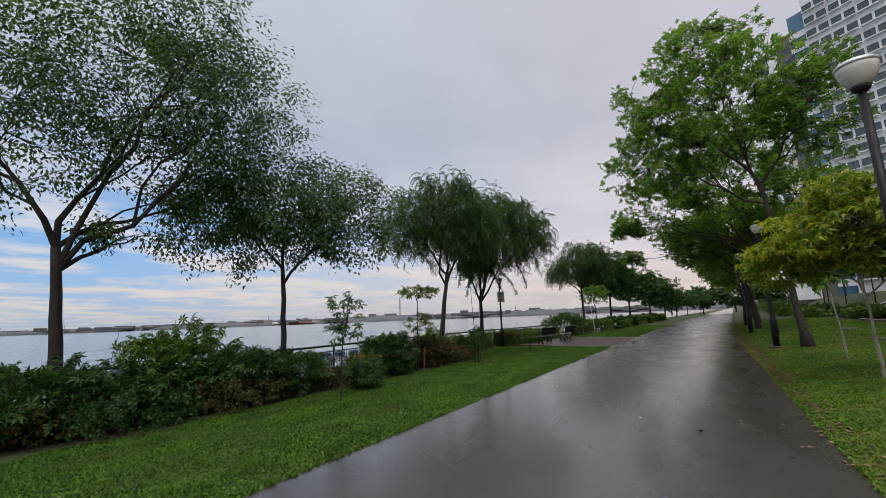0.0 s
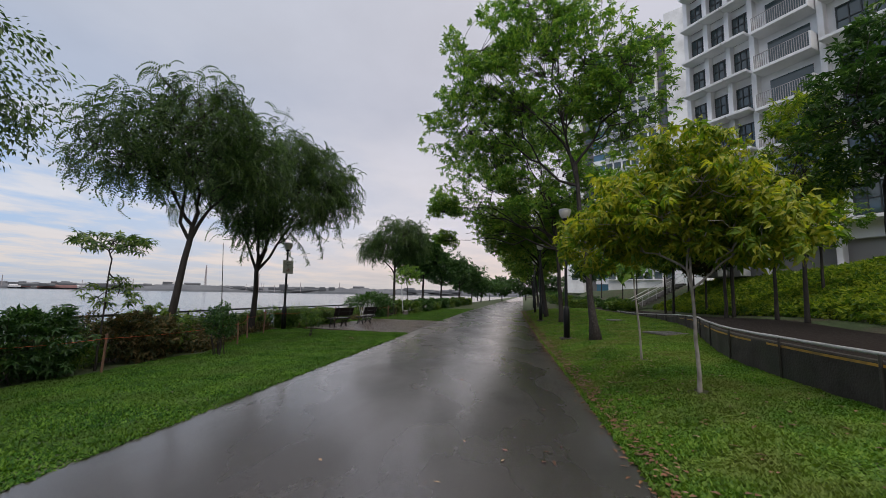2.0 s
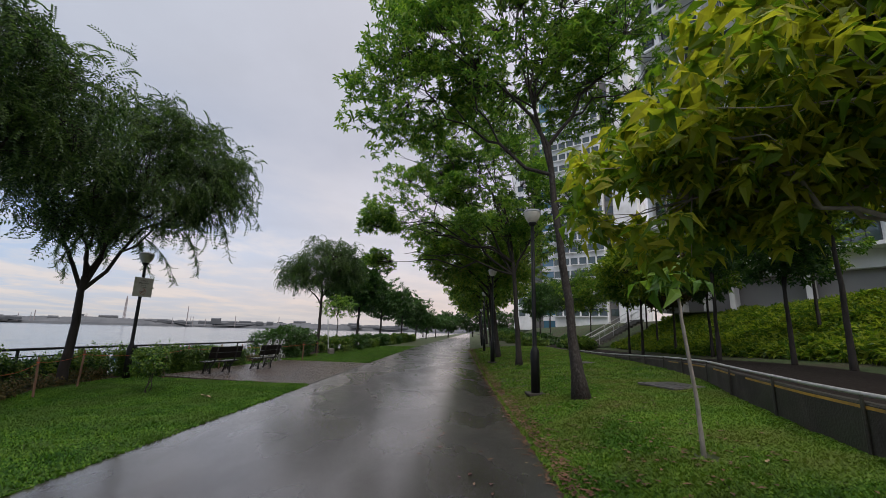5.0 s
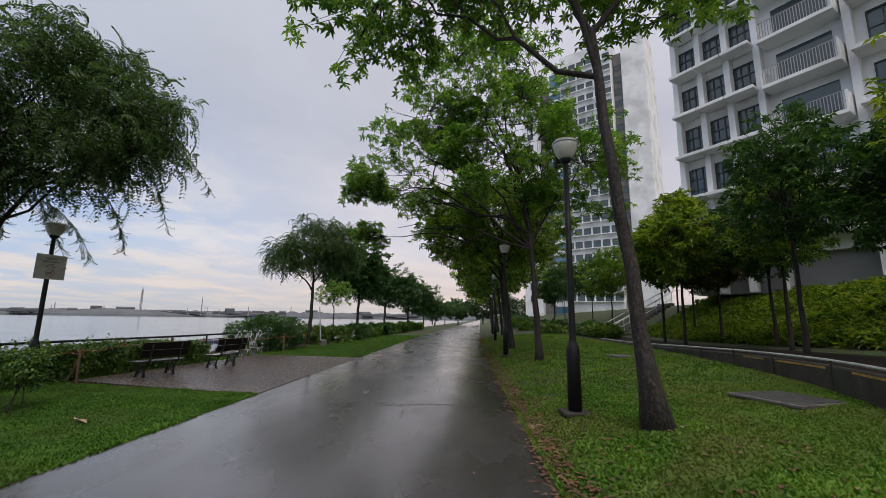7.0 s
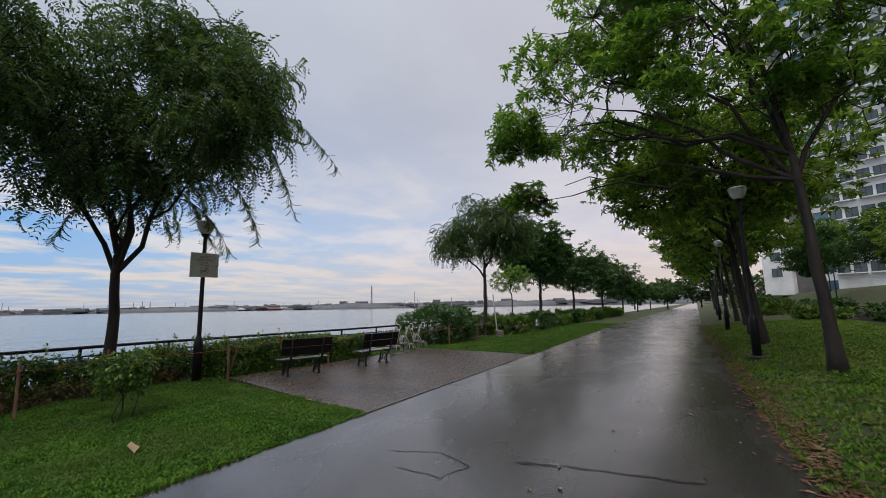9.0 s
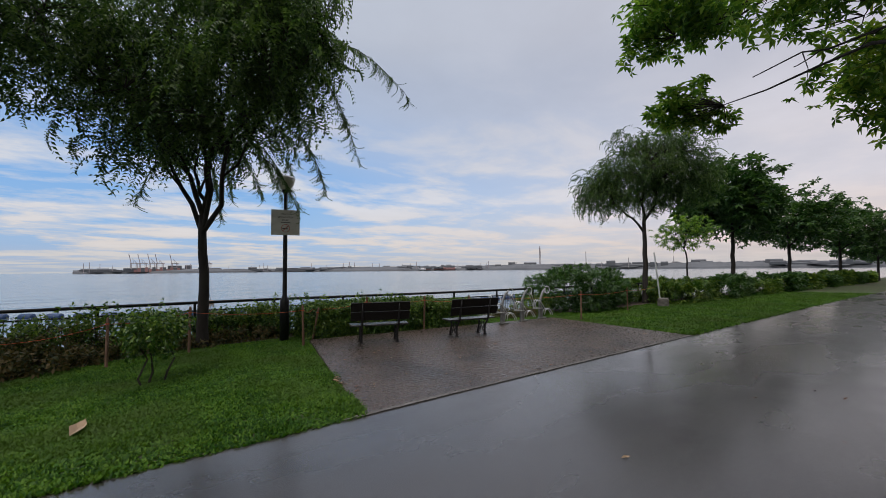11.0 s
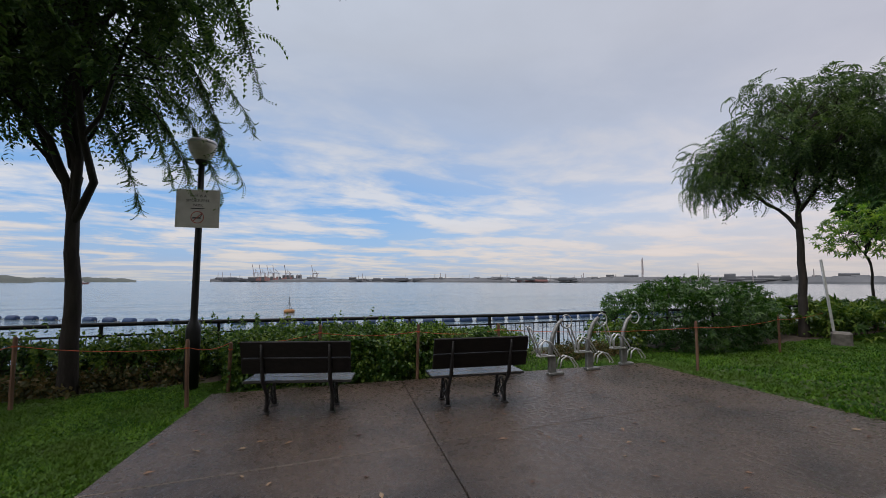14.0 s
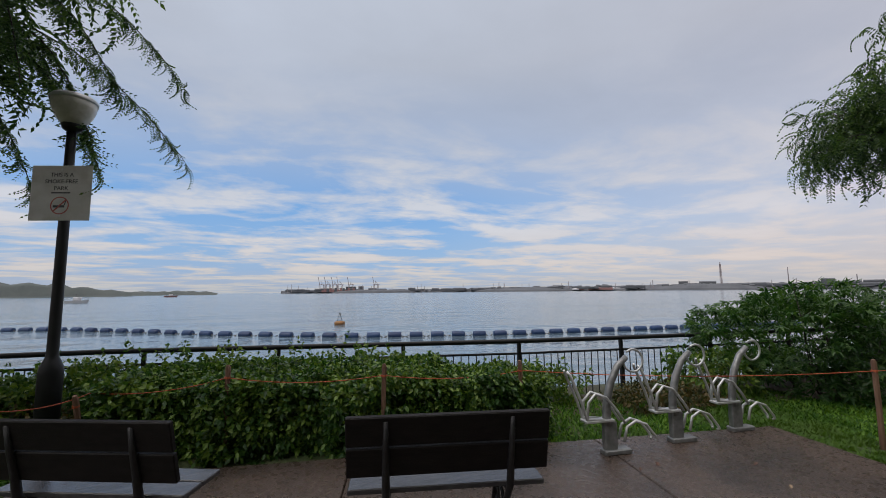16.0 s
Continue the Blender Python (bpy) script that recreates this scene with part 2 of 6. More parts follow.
MAT = {
    "asphalt": asphalt_material(),
    "asphalt2": material("wet_side_path", [(0.014, 0.0115, 0.0105), (0.029, 0.024, 0.021)], 40, (0.6, 0.8), 0.2, 90, spec=0.05),
    "water": water_material(),
    "soil": material("lawn_soil", [(0.018, 0.036, 0.007), (0.032, 0.062, 0.011), (0.05, 0.055, 0.018)], 14, (0.8, 0.95), 0.8, 60, stain=(0.05, 0.04, 0.022), stain_scale=0.45),
    "bed": material("planting_bed_soil", [(0.03, 0.02, 0.014), (0.06, 0.042, 0.03)], 12, (0.8, 0.95), 0.8, 30),
    "grass": material("grass_blades", [(0.017, 0.06, 0.007), (0.044, 0.124, 0.012), (0.10, 0.19, 0.022)], 1.2, (0.45, 0.6), island=0.75, translucent=0.3, stain=(0.06, 0.11, 0.02), stain_scale=0.8, spec=0.15),
    "grass_worn": material("worn_grass_blades", [(0.040, 0.105, 0.012), (0.080, 0.175, 0.019), (0.145, 0.24, 0.033)], 1.2, (0.4, 0.55), island=0.5, translucent=0.3, stain=(0.13, 0.165, 0.04), stain_scale=0.9, spec=0.15),
    "concrete": material("wet_concrete", [(0.042, 0.029, 0.0225), (0.09, 0.066, 0.051)], 42, (0.14, 0.5), 0.35, 90, stain=(0.028, 0.021, 0.017), stain_scale=1.1),
    "kerb": material("kerb_concrete", [(0.06, 0.055, 0.05), (0.15, 0.14, 0.13)], 9, (0.5, 0.7), 0.4, 50),
    "darkwall": material("mossy_drain_wall", [(0.022, 0.018, 0.015), (0.05, 0.042, 0.036)], 4, (0.6, 0.8), 0.5, 30, stain=(0.03, 0.035, 0.02), stain_scale=1.2),
    "bark": material("dark_bark", [(0.010, 0.0072, 0.0058), (0.027, 0.021, 0.017)], 9, (0.7, 0.9), 1.0, 24, stretch=(1, 1, 0.3)),
    "bark_lichen": material("lichened_bark", [(0.009, 0.006, 0.0048), (0.024, 0.0165, 0.0135)], 9, (0.7, 0.9), 1.0, 24, stain=(0.05, 0.045, 0.04), stain_scale=30.0, stretch=(1, 1, 0.55)),
    "bark_pale": material("pale_sapling_bark", [(0.16, 0.14, 0.12), (0.34, 0.31, 0.28)], 14, (0.6, 0.8), 0.5, 40, stretch=(1, 1, 0.4)),
    "leaf_sea": material("feathery_leaves", [(0.022, 0.050, 0.017), (0.044, 0.088, 0.027), (0.085, 0.14, 0.04)], 0.9, (0.3, 0.5), island=0.6, translucent=0.38, spec=0.3),
    "leaf_row": material("broad_leaves", [(0.052, 0.126, 0.023), (0.105, 0.212, 0.034), (0.185, 0.285, 0.05)], 0.7, (0.3, 0.5), island=0.6, translucent=0.5, spec=0.3),
    "leaf_olive": material("olive_green_leaves", [(0.05, 0.112, 0.017), (0.10, 0.19, 0.026), (0.18, 0.235, 0.042)], 0.7, (0.3, 0.5), island=0.7, translucent=0.5, spec=0.3),
    "leaf_yellow": material("yellow_green_leaves", [(0.085, 0.155, 0.014), (0.18, 0.235, 0.02), (0.31, 0.31, 0.032)], 0.9, (0.35, 0.5), island=0.7, translucent=0.52, spec=0.3),
    "leaf_dark": material("dark_leaves", [(0.016, 0.05, 0.013), (0.032, 0.08, 0.019), (0.055, 0.11, 0.026)], 0.9, (0.3, 0.5), island=0.6, translucent=0.35, spec=0.3),
    "leaf_bush": material("shrub_leaves", [(0.03, 0.075, 0.012), (0.065, 0.13, 0.019), (0.13, 0.19, 0.03)], 1.6, (0.3, 0.5), island=0.7, translucent=0.3, spec=0.3),
    "leaf_hedge": material("glossy_hedge_leaves", [(0.022, 0.062, 0.012), (0.05, 0.115, 0.018), (0.12, 0.19, 0.03)], 1.6, (0.25, 0.45), island=0.7, translucent=0.25, spec=0.3),
    "leaf_cover": material("ground_cover_leaves", [(0.055, 0.115, 0.014), (0.125, 0.195, 0.02), (0.225, 0.275, 0.032)], 0.8, (0.35, 0.5), island=0.7, translucent=0.45, spec=0.3),
    "leaf_weed": material("weed_leaves", [(0.026, 0.034, 0.011), (0.056, 0.056, 0.017), (0.10, 0.073, 0.028)], 1.5, (0.5, 0.7), island=0.8, translucent=0.25, spec=0.3),
    "litter": material("fallen_leaves", [(0.085, 0.036, 0.018), (0.17, 0.085, 0.042), (0.30, 0.21, 0.13)], 3, (0.4, 0.6), island=0.9, obj_random=0.9),
    "paint_black": material("black_paint", [(0.006, 0.0065, 0.007), (0.011, 0.012, 0.013)], 8, (0.4, 0.6), 0.05, 60, spec=0.3),
    "bench_wood": material("dark_bench_slats", [(0.005, 0.0045, 0.0045), (0.011, 0.009, 0.0085)], 12, (0.5, 0.65), 0.25, 60, stretch=(3, 0.4, 3), spec=0.2),
    "bench_seat": material("wet_grey_seat_slats", [(0.03, 0.03, 0.032), (0.06, 0.06, 0.063)], 10, (0.08, 0.2), 0.1, 60, stretch=(3, 0.4, 3)),
    "iron": material("cast_iron", [(0.015, 0.015, 0.016), (0.03, 0.03, 0.032)], 20, (0.35, 0.55), 0.2, 80, metal=0.4),
    "steel": material("galvanised_steel", [(0.42, 0.43, 0.43), (0.58, 0.59, 0.59)], 14, (0.38, 0.58), 0.05, 60, metal=0.6),
    "steel_dull": material("dull_weathered_steel", [(0.16, 0.165, 0.165), (0.28, 0.286, 0.286)], 14, (0.4, 0.6), 0.08, 60, metal=0.6),
    "white_paint": material("white_wall_paint", [(0.76, 0.76, 0.77), (0.84, 0.84, 0.85)], 0.8, (0.6, 0.8), 0.1, 20, stain=(0.58, 0.58, 0.58), stain_scale=0.3),
    "grey_paint": material("grey_wall_paint", [(0.30, 0.29, 0.29), (0.38, 0.37, 0.37)], 0.8, (0.6, 0.8), 0.1, 20, stain=(0.26, 0.25, 0.25), stain_scale=0.4),
    "dark_grey": material("dark_grey_wall_paint", [(0.13, 0.125, 0.125), (0.18, 0.175, 0.17)], 0.8, (0.6, 0.8), 0.1, 20),
    "glass": glass_material("window_glass", (0.05, 0.075, 0.08)),
    "glass_blue": glass_material("blue_curtain_glass", (0.07, 0.17, 0.25)),
    "frame": material("window_frame_metal", [(0.03, 0.035, 0.035), (0.05, 0.055, 0.055)], 10, (0.4, 0.6)),
    "sign": material("sign_plate", [(0.42, 0.42, 0.38), (0.50, 0.50, 0.46)], 5, (0.35, 0.5), stain=(0.40, 0.39, 0.34), stain_scale=6),
    "sign_ink": material("sign_lettering", [(0.02, 0.02, 0.022), (0.03, 0.03, 0.03)], 10, (0.4, 0.5)),
    "sign_red": material("sign_red_band", [(0.30, 0.05, 0.04), (0.36, 0.07, 0.05)], 10, (0.4, 0.5)),
    "globe": material("milky_lamp_bowl", [(0.58, 0.56, 0.50), (0.74, 0.72, 0.66)], 4, (0.12, 0.25), spec=0.6, stain=(0.42, 0.40, 0.34), stain_scale=4),
    "stake": material("weathered_stake_wood", [(0.09, 0.045, 0.028), (0.19, 0.11, 0.07)], 14, (0.7, 0.9), 0.4, 40, stretch=(1, 1, 0.2)),
    "string": material("orange_red_string", [(0.32, 0.05, 0.02), (0.42, 0.09, 0.03)], 9, (0.6, 0.8)),
    "float": material("blue_plastic_drum", [(0.004, 0.022, 0.075), (0.009, 0.038, 0.11)], 1.2, (0.5, 0.7), obj_random=0.4),
    "rope": material("rope", [(0.06, 0.055, 0.05), (0.10, 0.09, 0.08)], 9, (0.7, 0.9)),
    "buoy": material("yellow_buoy_paint", [(0.20, 0.09, 0.025), (0.26, 0.13, 0.04)], 3, (0.4, 0.6)),
    "yellow": material("yellow_line_paint", [(0.42, 0.24, 0.03), (0.52, 0.31, 0.05)], 9, (0.5, 0.7), stain=(0.2, 0.13, 0.04), stain_scale=4),
    # distance haze is mixed into these five base colours; no air is modelled
    "shore": material("haze_tinted_shore", [(0.068, 0.075, 0.085), (0.105, 0.112, 0.124)], 0.02, (0.9, 1.0)),
    "shore_tree": material("haze_tinted_woods", [(0.07, 0.085, 0.082), (0.105, 0.12, 0.115)], 0.03, (0.9, 1.0)),
    "shore_red": material("haze_tinted_red", [(0.24, 0.13, 0.125), (0.28, 0.16, 0.15)], 0.02, (0.9, 1.0)),
    "shore_white": material("haze_tinted_white", [(0.42, 0.43, 0.45), (0.50, 0.51, 0.53)], 0.02, (0.9, 1.0)),
    "crane": material("haze_tinted_steel", [(0.25, 0.23, 0.24), (0.30, 0.27, 0.28)], 0.05, (0.8, 1.0)),
    "cover": material("iron_drain_cover", [(0.045, 0.045, 0.045), (0.09, 0.09, 0.088)], 8, (0.35, 0.5), 0.5, 60, metal=0.2),
    "crack": material("bitumen_crack", [(0.008, 0.008, 0.008), (0.014, 0.014, 0.014)], 10, (0.25, 0.4)),
}

# ---- mesh helpers ----
class Mesh:
    """Gathers vertices and faces for one mesh."""

    def __init__(self):
        self.v, self.f, self.n, self.chunks = [], [], 0, []

    def add(self, verts, faces):
        base = len(self.v)
        self.v.extend(tuple(p) for p in verts)
        self.f.extend(tuple(i + base for i in f) for f in faces)
        return self

    def box(self, cx, cy, cz, sx, sy, sz, rz=0.0, bevel=0.0):
        c, s = math.cos(rz), math.sin(rz)
        b = min(bevel, sx / 2.01, sy / 2.01, sz / 2.01)
        pts, faces = [], []
        if b <= 0:
            for z in (-1, 1):
                for x, y in ((-1, -1), (1, -1), (1, 1), (-1, 1)):
                    pts.append((x * sx / 2, y * sy / 2, z * sz / 2))
            faces = [(3, 2, 1, 0), (4, 5, 6, 7), (0, 1, 5, 4), (1, 2, 6, 5), (2, 3, 7, 6), (3, 0, 4, 7)]
        else:
            rings = ((-sz / 2, b), (-sz / 2 + b, 0), (sz / 2 - b, 0), (sz / 2, b))
            for z, k in rings:
                hx, hy = sx / 2, sy / 2
                for x, y in ((-hx + b, -hy + k), (hx - b, -hy + k), (hx - k, -hy + b), (hx - k, hy - b), (hx - b, hy - k), (-hx + b, hy - k), (-hx + k, hy - b), (-hx + k, -hy + b)):
                    pts.append((x, y, z))
            faces = [tuple(range(7, -1, -1)), tuple(range(24, 32))]
            for r in range(3):
                for i in range(8):
                    j = (i + 1) % 8
                    faces.append((r * 8 + i, r * 8 + j, r * 8 + 8 + j, r * 8 + 8 + i))
        return self.add([(cx + x * c - y * s, cy + x * s + y * c, cz + z) for x, y, z in pts], faces)

    def tube(self, pts, radii, sides=8, cap=True):
        pts = [Vector(p) for p in pts]
        if isinstance(radii, (int, float)):
            radii = [radii] * len(pts)
        verts, faces, prev = [], [], None
        for i, p in enumerate(pts):
            d = (pts[min(i + 1, len(pts) - 1)] - pts[max(i - 1, 0)]).normalized()
            ref = prev if prev else (Vector((1, 0, 0)) if abs(d.x) < 0.8 else Vector((0, 1, 0)))
            a = (ref - d * ref.dot(d)).normalized()
            prev, bvec = a, d.cross(a)
            for k in range(sides):
                ang = 2 * math.pi * k / sides
                verts.append(p + (a * math.cos(ang) + bvec * math.sin(ang)) * radii[i])
        for i in range(len(pts) - 1):
            for k in range(sides):
                j = (k + 1) % sides
                faces.append((i * sides + k, i * sides + j, (i + 1) * sides + j, (i + 1) * sides + k))
        if cap:
            faces += [tuple(range(sides - 1, -1, -1)), tuple(range((len(pts) - 1) * sides, len(pts) * sides))]
        return self.add(verts, faces)

    def lathe(self, profile, sides=16, at=(0, 0, 0)):
        verts, faces = [], []
        for r, z in profile:
            for k in range(sides):
                a = 2 * math.pi * k / sides
                verts.append((at[0] + r * math.cos(a), at[1] + r * math.sin(a), at[2] + z))
        for i in range(len(profile) - 1):
            for k in range(sides):
                j = (k + 1) % sides
                faces.append((i * sides + k, i * sides + j, (i + 1) * sides + j, (i + 1) * sides + k))
        faces += [tuple(range(sides - 1, -1, -1)), tuple(range((len(profile) - 1) * sides, len(profile) * sides))]
        return self.add(verts, faces)

    def cloud(self, verts, faces):
        """Adds numpy arrays: verts (n, 3), faces (m, k) counted from 0."""
        self.chunks.append((np.asarray(verts, float), np.asarray(faces, int)))
        return self

    def data(self, name, mat, smooth=False):
        me = bpy.data.meshes.new(name)
        v, f, base = list(self.v), list(self.f), len(self.v)
        for cv, cf in self.chunks:
            v.extend(cv.tolist())
            f.extend((cf + base).tolist())
            base += len(cv)
        me.from_pydata(v, [], f)
        me.materials.append(mat)
        if smooth:
            me.polygons.foreach_set("use_smooth", [True] * len(me.polygons))
        me.update()
        return me


def part(name, mesh, mat, parent=None, label="", smooth=False):
    """Links a Mesh, or finished mesh data, as one object under a thing."""
    ob = new(name, mesh.data(name, MAT[mat], smooth) if isinstance(mesh, Mesh) else mesh)
    ob.parent = parent
    return tagged(ob, label) if label else ob


def thing(name, label, category, group="", at=None, kind=""):
    ob = new(name)
    ob.empty_display_size = 0.1
    if at is not None:
        ob.matrix_basis = at if isinstance(at, Matrix) else pose(*at)
    return tagged(ob, label, category, group, kind)


def lerp_table(table, y):
    ys, xs = [a for a, _ in table], [b for _, b in table]
    if y <= ys[0]:
        return xs[0] + (y - ys[0]) * (xs[1] - xs[0]) / (ys[1] - ys[0])
    if y >= ys[-1]:
        return xs[-1] + (y - ys[-1]) * (xs[-1] - xs[-2]) / (ys[-1] - ys[-2])
    return float(np.interp(y, ys, xs))


# ---- the plan: lines that run along y ----
def far_line(y, at, slope):
    return at + (y - 45) * slope


def x_left(y):
    return -4.13 + 0.058 * y + 0.0003 * y * y if -5 < y <= 45 else (far_line(y, -0.91, 0.11) if y > 45 else -4.41 + 0.055 * (y + 5))


def x_right(y):
    return 1.1 + 0.06 * y + 0.0004 * y * y if -5 < y <= 45 else (far_line(y, 4.61, 0.11) if y > 45 else 0.81 + 0.06 * (y + 5))


RAIL_LINE = [(-10, -12.2), (5, -11.6), (15, -11.1), (20, -10.65), (23.5, -9.85), (26.5, -9.15), (29.5, -8.75), (45, -6.9)]


def x_rail(y):
    return lerp_table(RAIL_LINE, y) if y < 45 else -6.9 + 0.11 * (y - 45)


WALL_LINE = [(-20, 3.6), (4, 4.25), (8, 4.6), (10.5, 4.95), (12, 5.4), (14.6, 6.4), (16.8, 7.4), (20.5, 8.5), (24, 9.2), (27, 9.6), (32, 10.0), (38, 10.4), (60, 12.6)]


def side_level(y):
    """The side path sinks gently as it curves away."""
    s = min(max((y - 15.0) / 16.0, 0.0), 1.0)
    return 0.94 - 0.36 * s * s * (3 - 2 * s)


def x_wall(y):
    return lerp_table(WALL_LINE, y)


def z_left(x, y):
    d = max(0.0, x_left(y) - x)
    level = min(1.0, max(0.3, 1.0 - (y - 15.0) / 4.0)) if y < 23 else 0.3
    return -min(0.05 * max(0.0, d - 0.3), 0.32) * level


def z_right(x, y):
    d = max(x - x_right(y), 0.0)
    return 0.012 + 0.2 * min(d, 1.4) + 0.06 * min(max(d - 1.4, 0.0), 4.0)


Y_ROWS = [-400, -200, -120, -80, -60] + [-40 + 2 * i for i in range(10)] + [-20 + i for i in range(81)] + [64, 68, 74, 82, 92, 105, 120, 140, 170, 210, 260, 330, 420, 560, 800]


def strip(name, mat, label, columns, kind="structure", category="ground"):
    """A sheet that runs along y: columns are functions of y that give (x, z)."""
    m = Mesh()
    verts = [(c(y)[0], y, c(y)[1]) for y in Y_ROWS for c in columns]
    n = len(columns)
    faces = [(r * n + i, r * n + i + 1, (r + 1) * n + i + 1, (r + 1) * n + i) for r in range(len(Y_ROWS) - 1) for i in range(n - 1)]
    m.add(verts, faces)
    return tagged(part(name, m, mat, smooth=True), label, category, kind=kind)


def col(xf, zf):
    return lambda y: (xf(y), zf(xf(y), y) if callable(zf) else zf)


def between(fa, fb, t):
    return lambda y: fa(y) * (1 - t) + fb(y) * t


sea_edge = lambda y: x_rail(y) - 0.5
BED = lambda y: x_left(y) - 4.2
strip("lawn_waterside", "soil", "green turf strip between the wet path and the railing", [col(sea_edge, -4.0), col(sea_edge, z_left)] + [col(lambda y, d=d: max(sea_edge(y), x_left(y) - d), z_left) for d in (6.7, 5.5, 4.2, 3.0, 2.0, 1.0, 0.3, 0.0)])
strip("path", "asphalt", "wet dark asphalt footpath with puddled sheen", [col(x_left, 0.0)] + [col(between(x_left, x_right, t / 8), lambda x, y, t=t: 0.02 * math.sin(math.pi * t / 8)) for t in range(1, 8)] + [col(lambda y: x_right(y) + 0.02, 0.0)], category="path")
strip("lawn_landside", "soil", "green turf strip with fallen leaves beside the path", [col(lambda y: x_right(y) + 0.005, -0.06), col(lambda y: x_right(y) + 0.01, z_right)] + [col(between(x_right, x_wall, t / 10), z_right) for t in range(1, 10)] + [col(lambda y: x_wall(y) + 0.05, z_right)])
x_back = lambda y: x_wall(y) + 3.3
strip("side_path", "asphalt2", "dark wet footpath behind a low kerb wall", [col(lambda y: x_wall(y) + 0.1, lambda x, y: side_level(y) - 0.05), col(lambda y: x_wall(y) + 0.13, lambda x, y: side_level(y) - 0.02), col(x_back, lambda x, y: side_level(y))], category="path")


def x_bank(t):
    return lambda y: x_back(y) + t


def bank_height(t, y):
    s = min(max((t - 0.9) / 6.0, 0.0), 1.0)
    return side_level(y) + 0.1 * min(t, 0.9) + 2.3 * (s * s * (3 - 2 * s)) + 0.12 * min(max(t - 7, 0), 2)


strip("bank", "soil", "planted bank rising from the side path to the flats", [col(x_bank(t), lambda x, y, t=t: bank_height(t, y)) for t in (0, 0.5, 0.9, 1.5, 2.2, 3, 4, 5, 6, 6.9, 8, 12, 20, 40, 100, 300, 900)])

water = Mesh()
water.add([(-4500, -4500, -2.6), (4500, -4500, -2.6), (4500, 4500, -2.6), (-4500, 4500, -2.6)], [(0, 1, 2, 3)])
tagged(part("water", water, "water"), "grey-blue rippled sea strait", "water", kind="structure")


def kerb_wall():
    wall = Mesh()
    ys = [-30 + i for i in range(91)]
    verts, faces = [], []
    for y in ys:
        x, z = x_wall(y), side_level(y)
        verts += [(x, y, -0.05), (x, y, z - 0.02), (x + 0.015, y, z), (x + 0.13, y, z), (x + 0.14, y, z - 0.12)]
    for i in range(len(ys) - 1):
        for k in range(4):
            faces.append((i * 5 + k + 1, i * 5 + k, (i + 1) * 5 + k, (i + 1) * 5 + k + 1))
    wall.add(verts, faces)
    tagged(part("kerb_wall", wall, "darkwall"), "low dark mossy concrete wall beside the side path", "wall", kind="structure")


kerb_wall()

# plaza of brown wet concrete, one slab a panel
PLAZA = thing("plaza_paving", "brown wet concrete apron with bench places", "paving", kind="structure")


def plaza_edge(y):
    return x_left(y) - 0.03


def slab(corners):
    m = Mesh()
    c = Vector((sum(p[0] for p in corners) / 4, sum(p[1] for p in corners) / 4, 0))
    top = [Vector((x, y, 0)) for x, y in corners]
    inner = [p + (c - p).normalized() * 0.012 for p in top]
    m.add([(p.x, p.y, -0.3) for p in top] + [(p.x, p.y, 0.0) for p in top] + [(p.x, p.y, 0.006) for p in inner],
          [(0, 1, 5, 4), (1, 2, 6, 5), (2, 3, 7, 6), (3, 0, 4, 7), (4, 5, 9, 8), (5, 6, 10, 9), (6, 7, 11, 10), (7, 4, 8, 11), (8, 9, 10, 11)])
    return m


def south(x):
    return 18.9 - (x + 2.9) * 0.32


def north(x):
    return 27.1 - (x + 2.4) * 0.15


def build_plaza():
    g = 0.006
    rows_t = [0.0, 0.36, 0.70, 1.0]
    xs = [lambda y: plaza_edge(y), lambda y: -5.0 + 0.12 * (y - 22.5), lambda y: -7.65 + 0.19 * (y - 22.5)]
    for a, b in zip(rows_t, rows_t[1:]):
        for k in range(2):
            cs = []
            for xi, t in ((k, a), (k, b), (k + 1, b), (k + 1, a)):
                x = xs[xi](23)
                y = south(x) * (1 - t) + north(x) * t
                x = xs[xi](y)
                cs.append((x + (g if xi > k else -g), y + (g if t == a else -g)))
            part("slab", slab(cs[::-1]), "concrete", PLAZA)


build_plaza()


def plaza_kerb():
    """Pale worn concrete edging between apron and path."""
    m = Mesh()
    ys = [18.6 + 0.25 * k for k in range(35)]
    verts = []
    for y in ys:
        w = 0.03 + 0.018 * noise.noise(Vector((y * 2.3, 0, 0)))
        x = x_left(y) - 0.01
        verts += [(x - w, y, 0.007), (x - w, y, 0.013), (x + w, y, 0.013), (x + w, y, 0.004)]
    m.add(verts, [(4 * i + k, 4 * i + k + 1, 4 * i + k + 5, 4 * i + k + 4) for i in range(len(ys) - 1) for k in range(3)])
    tagged(part("edging", m, "kerb"), "pale worn concrete edging of the apron", "kerb", kind="structure")


plaza_kerb()

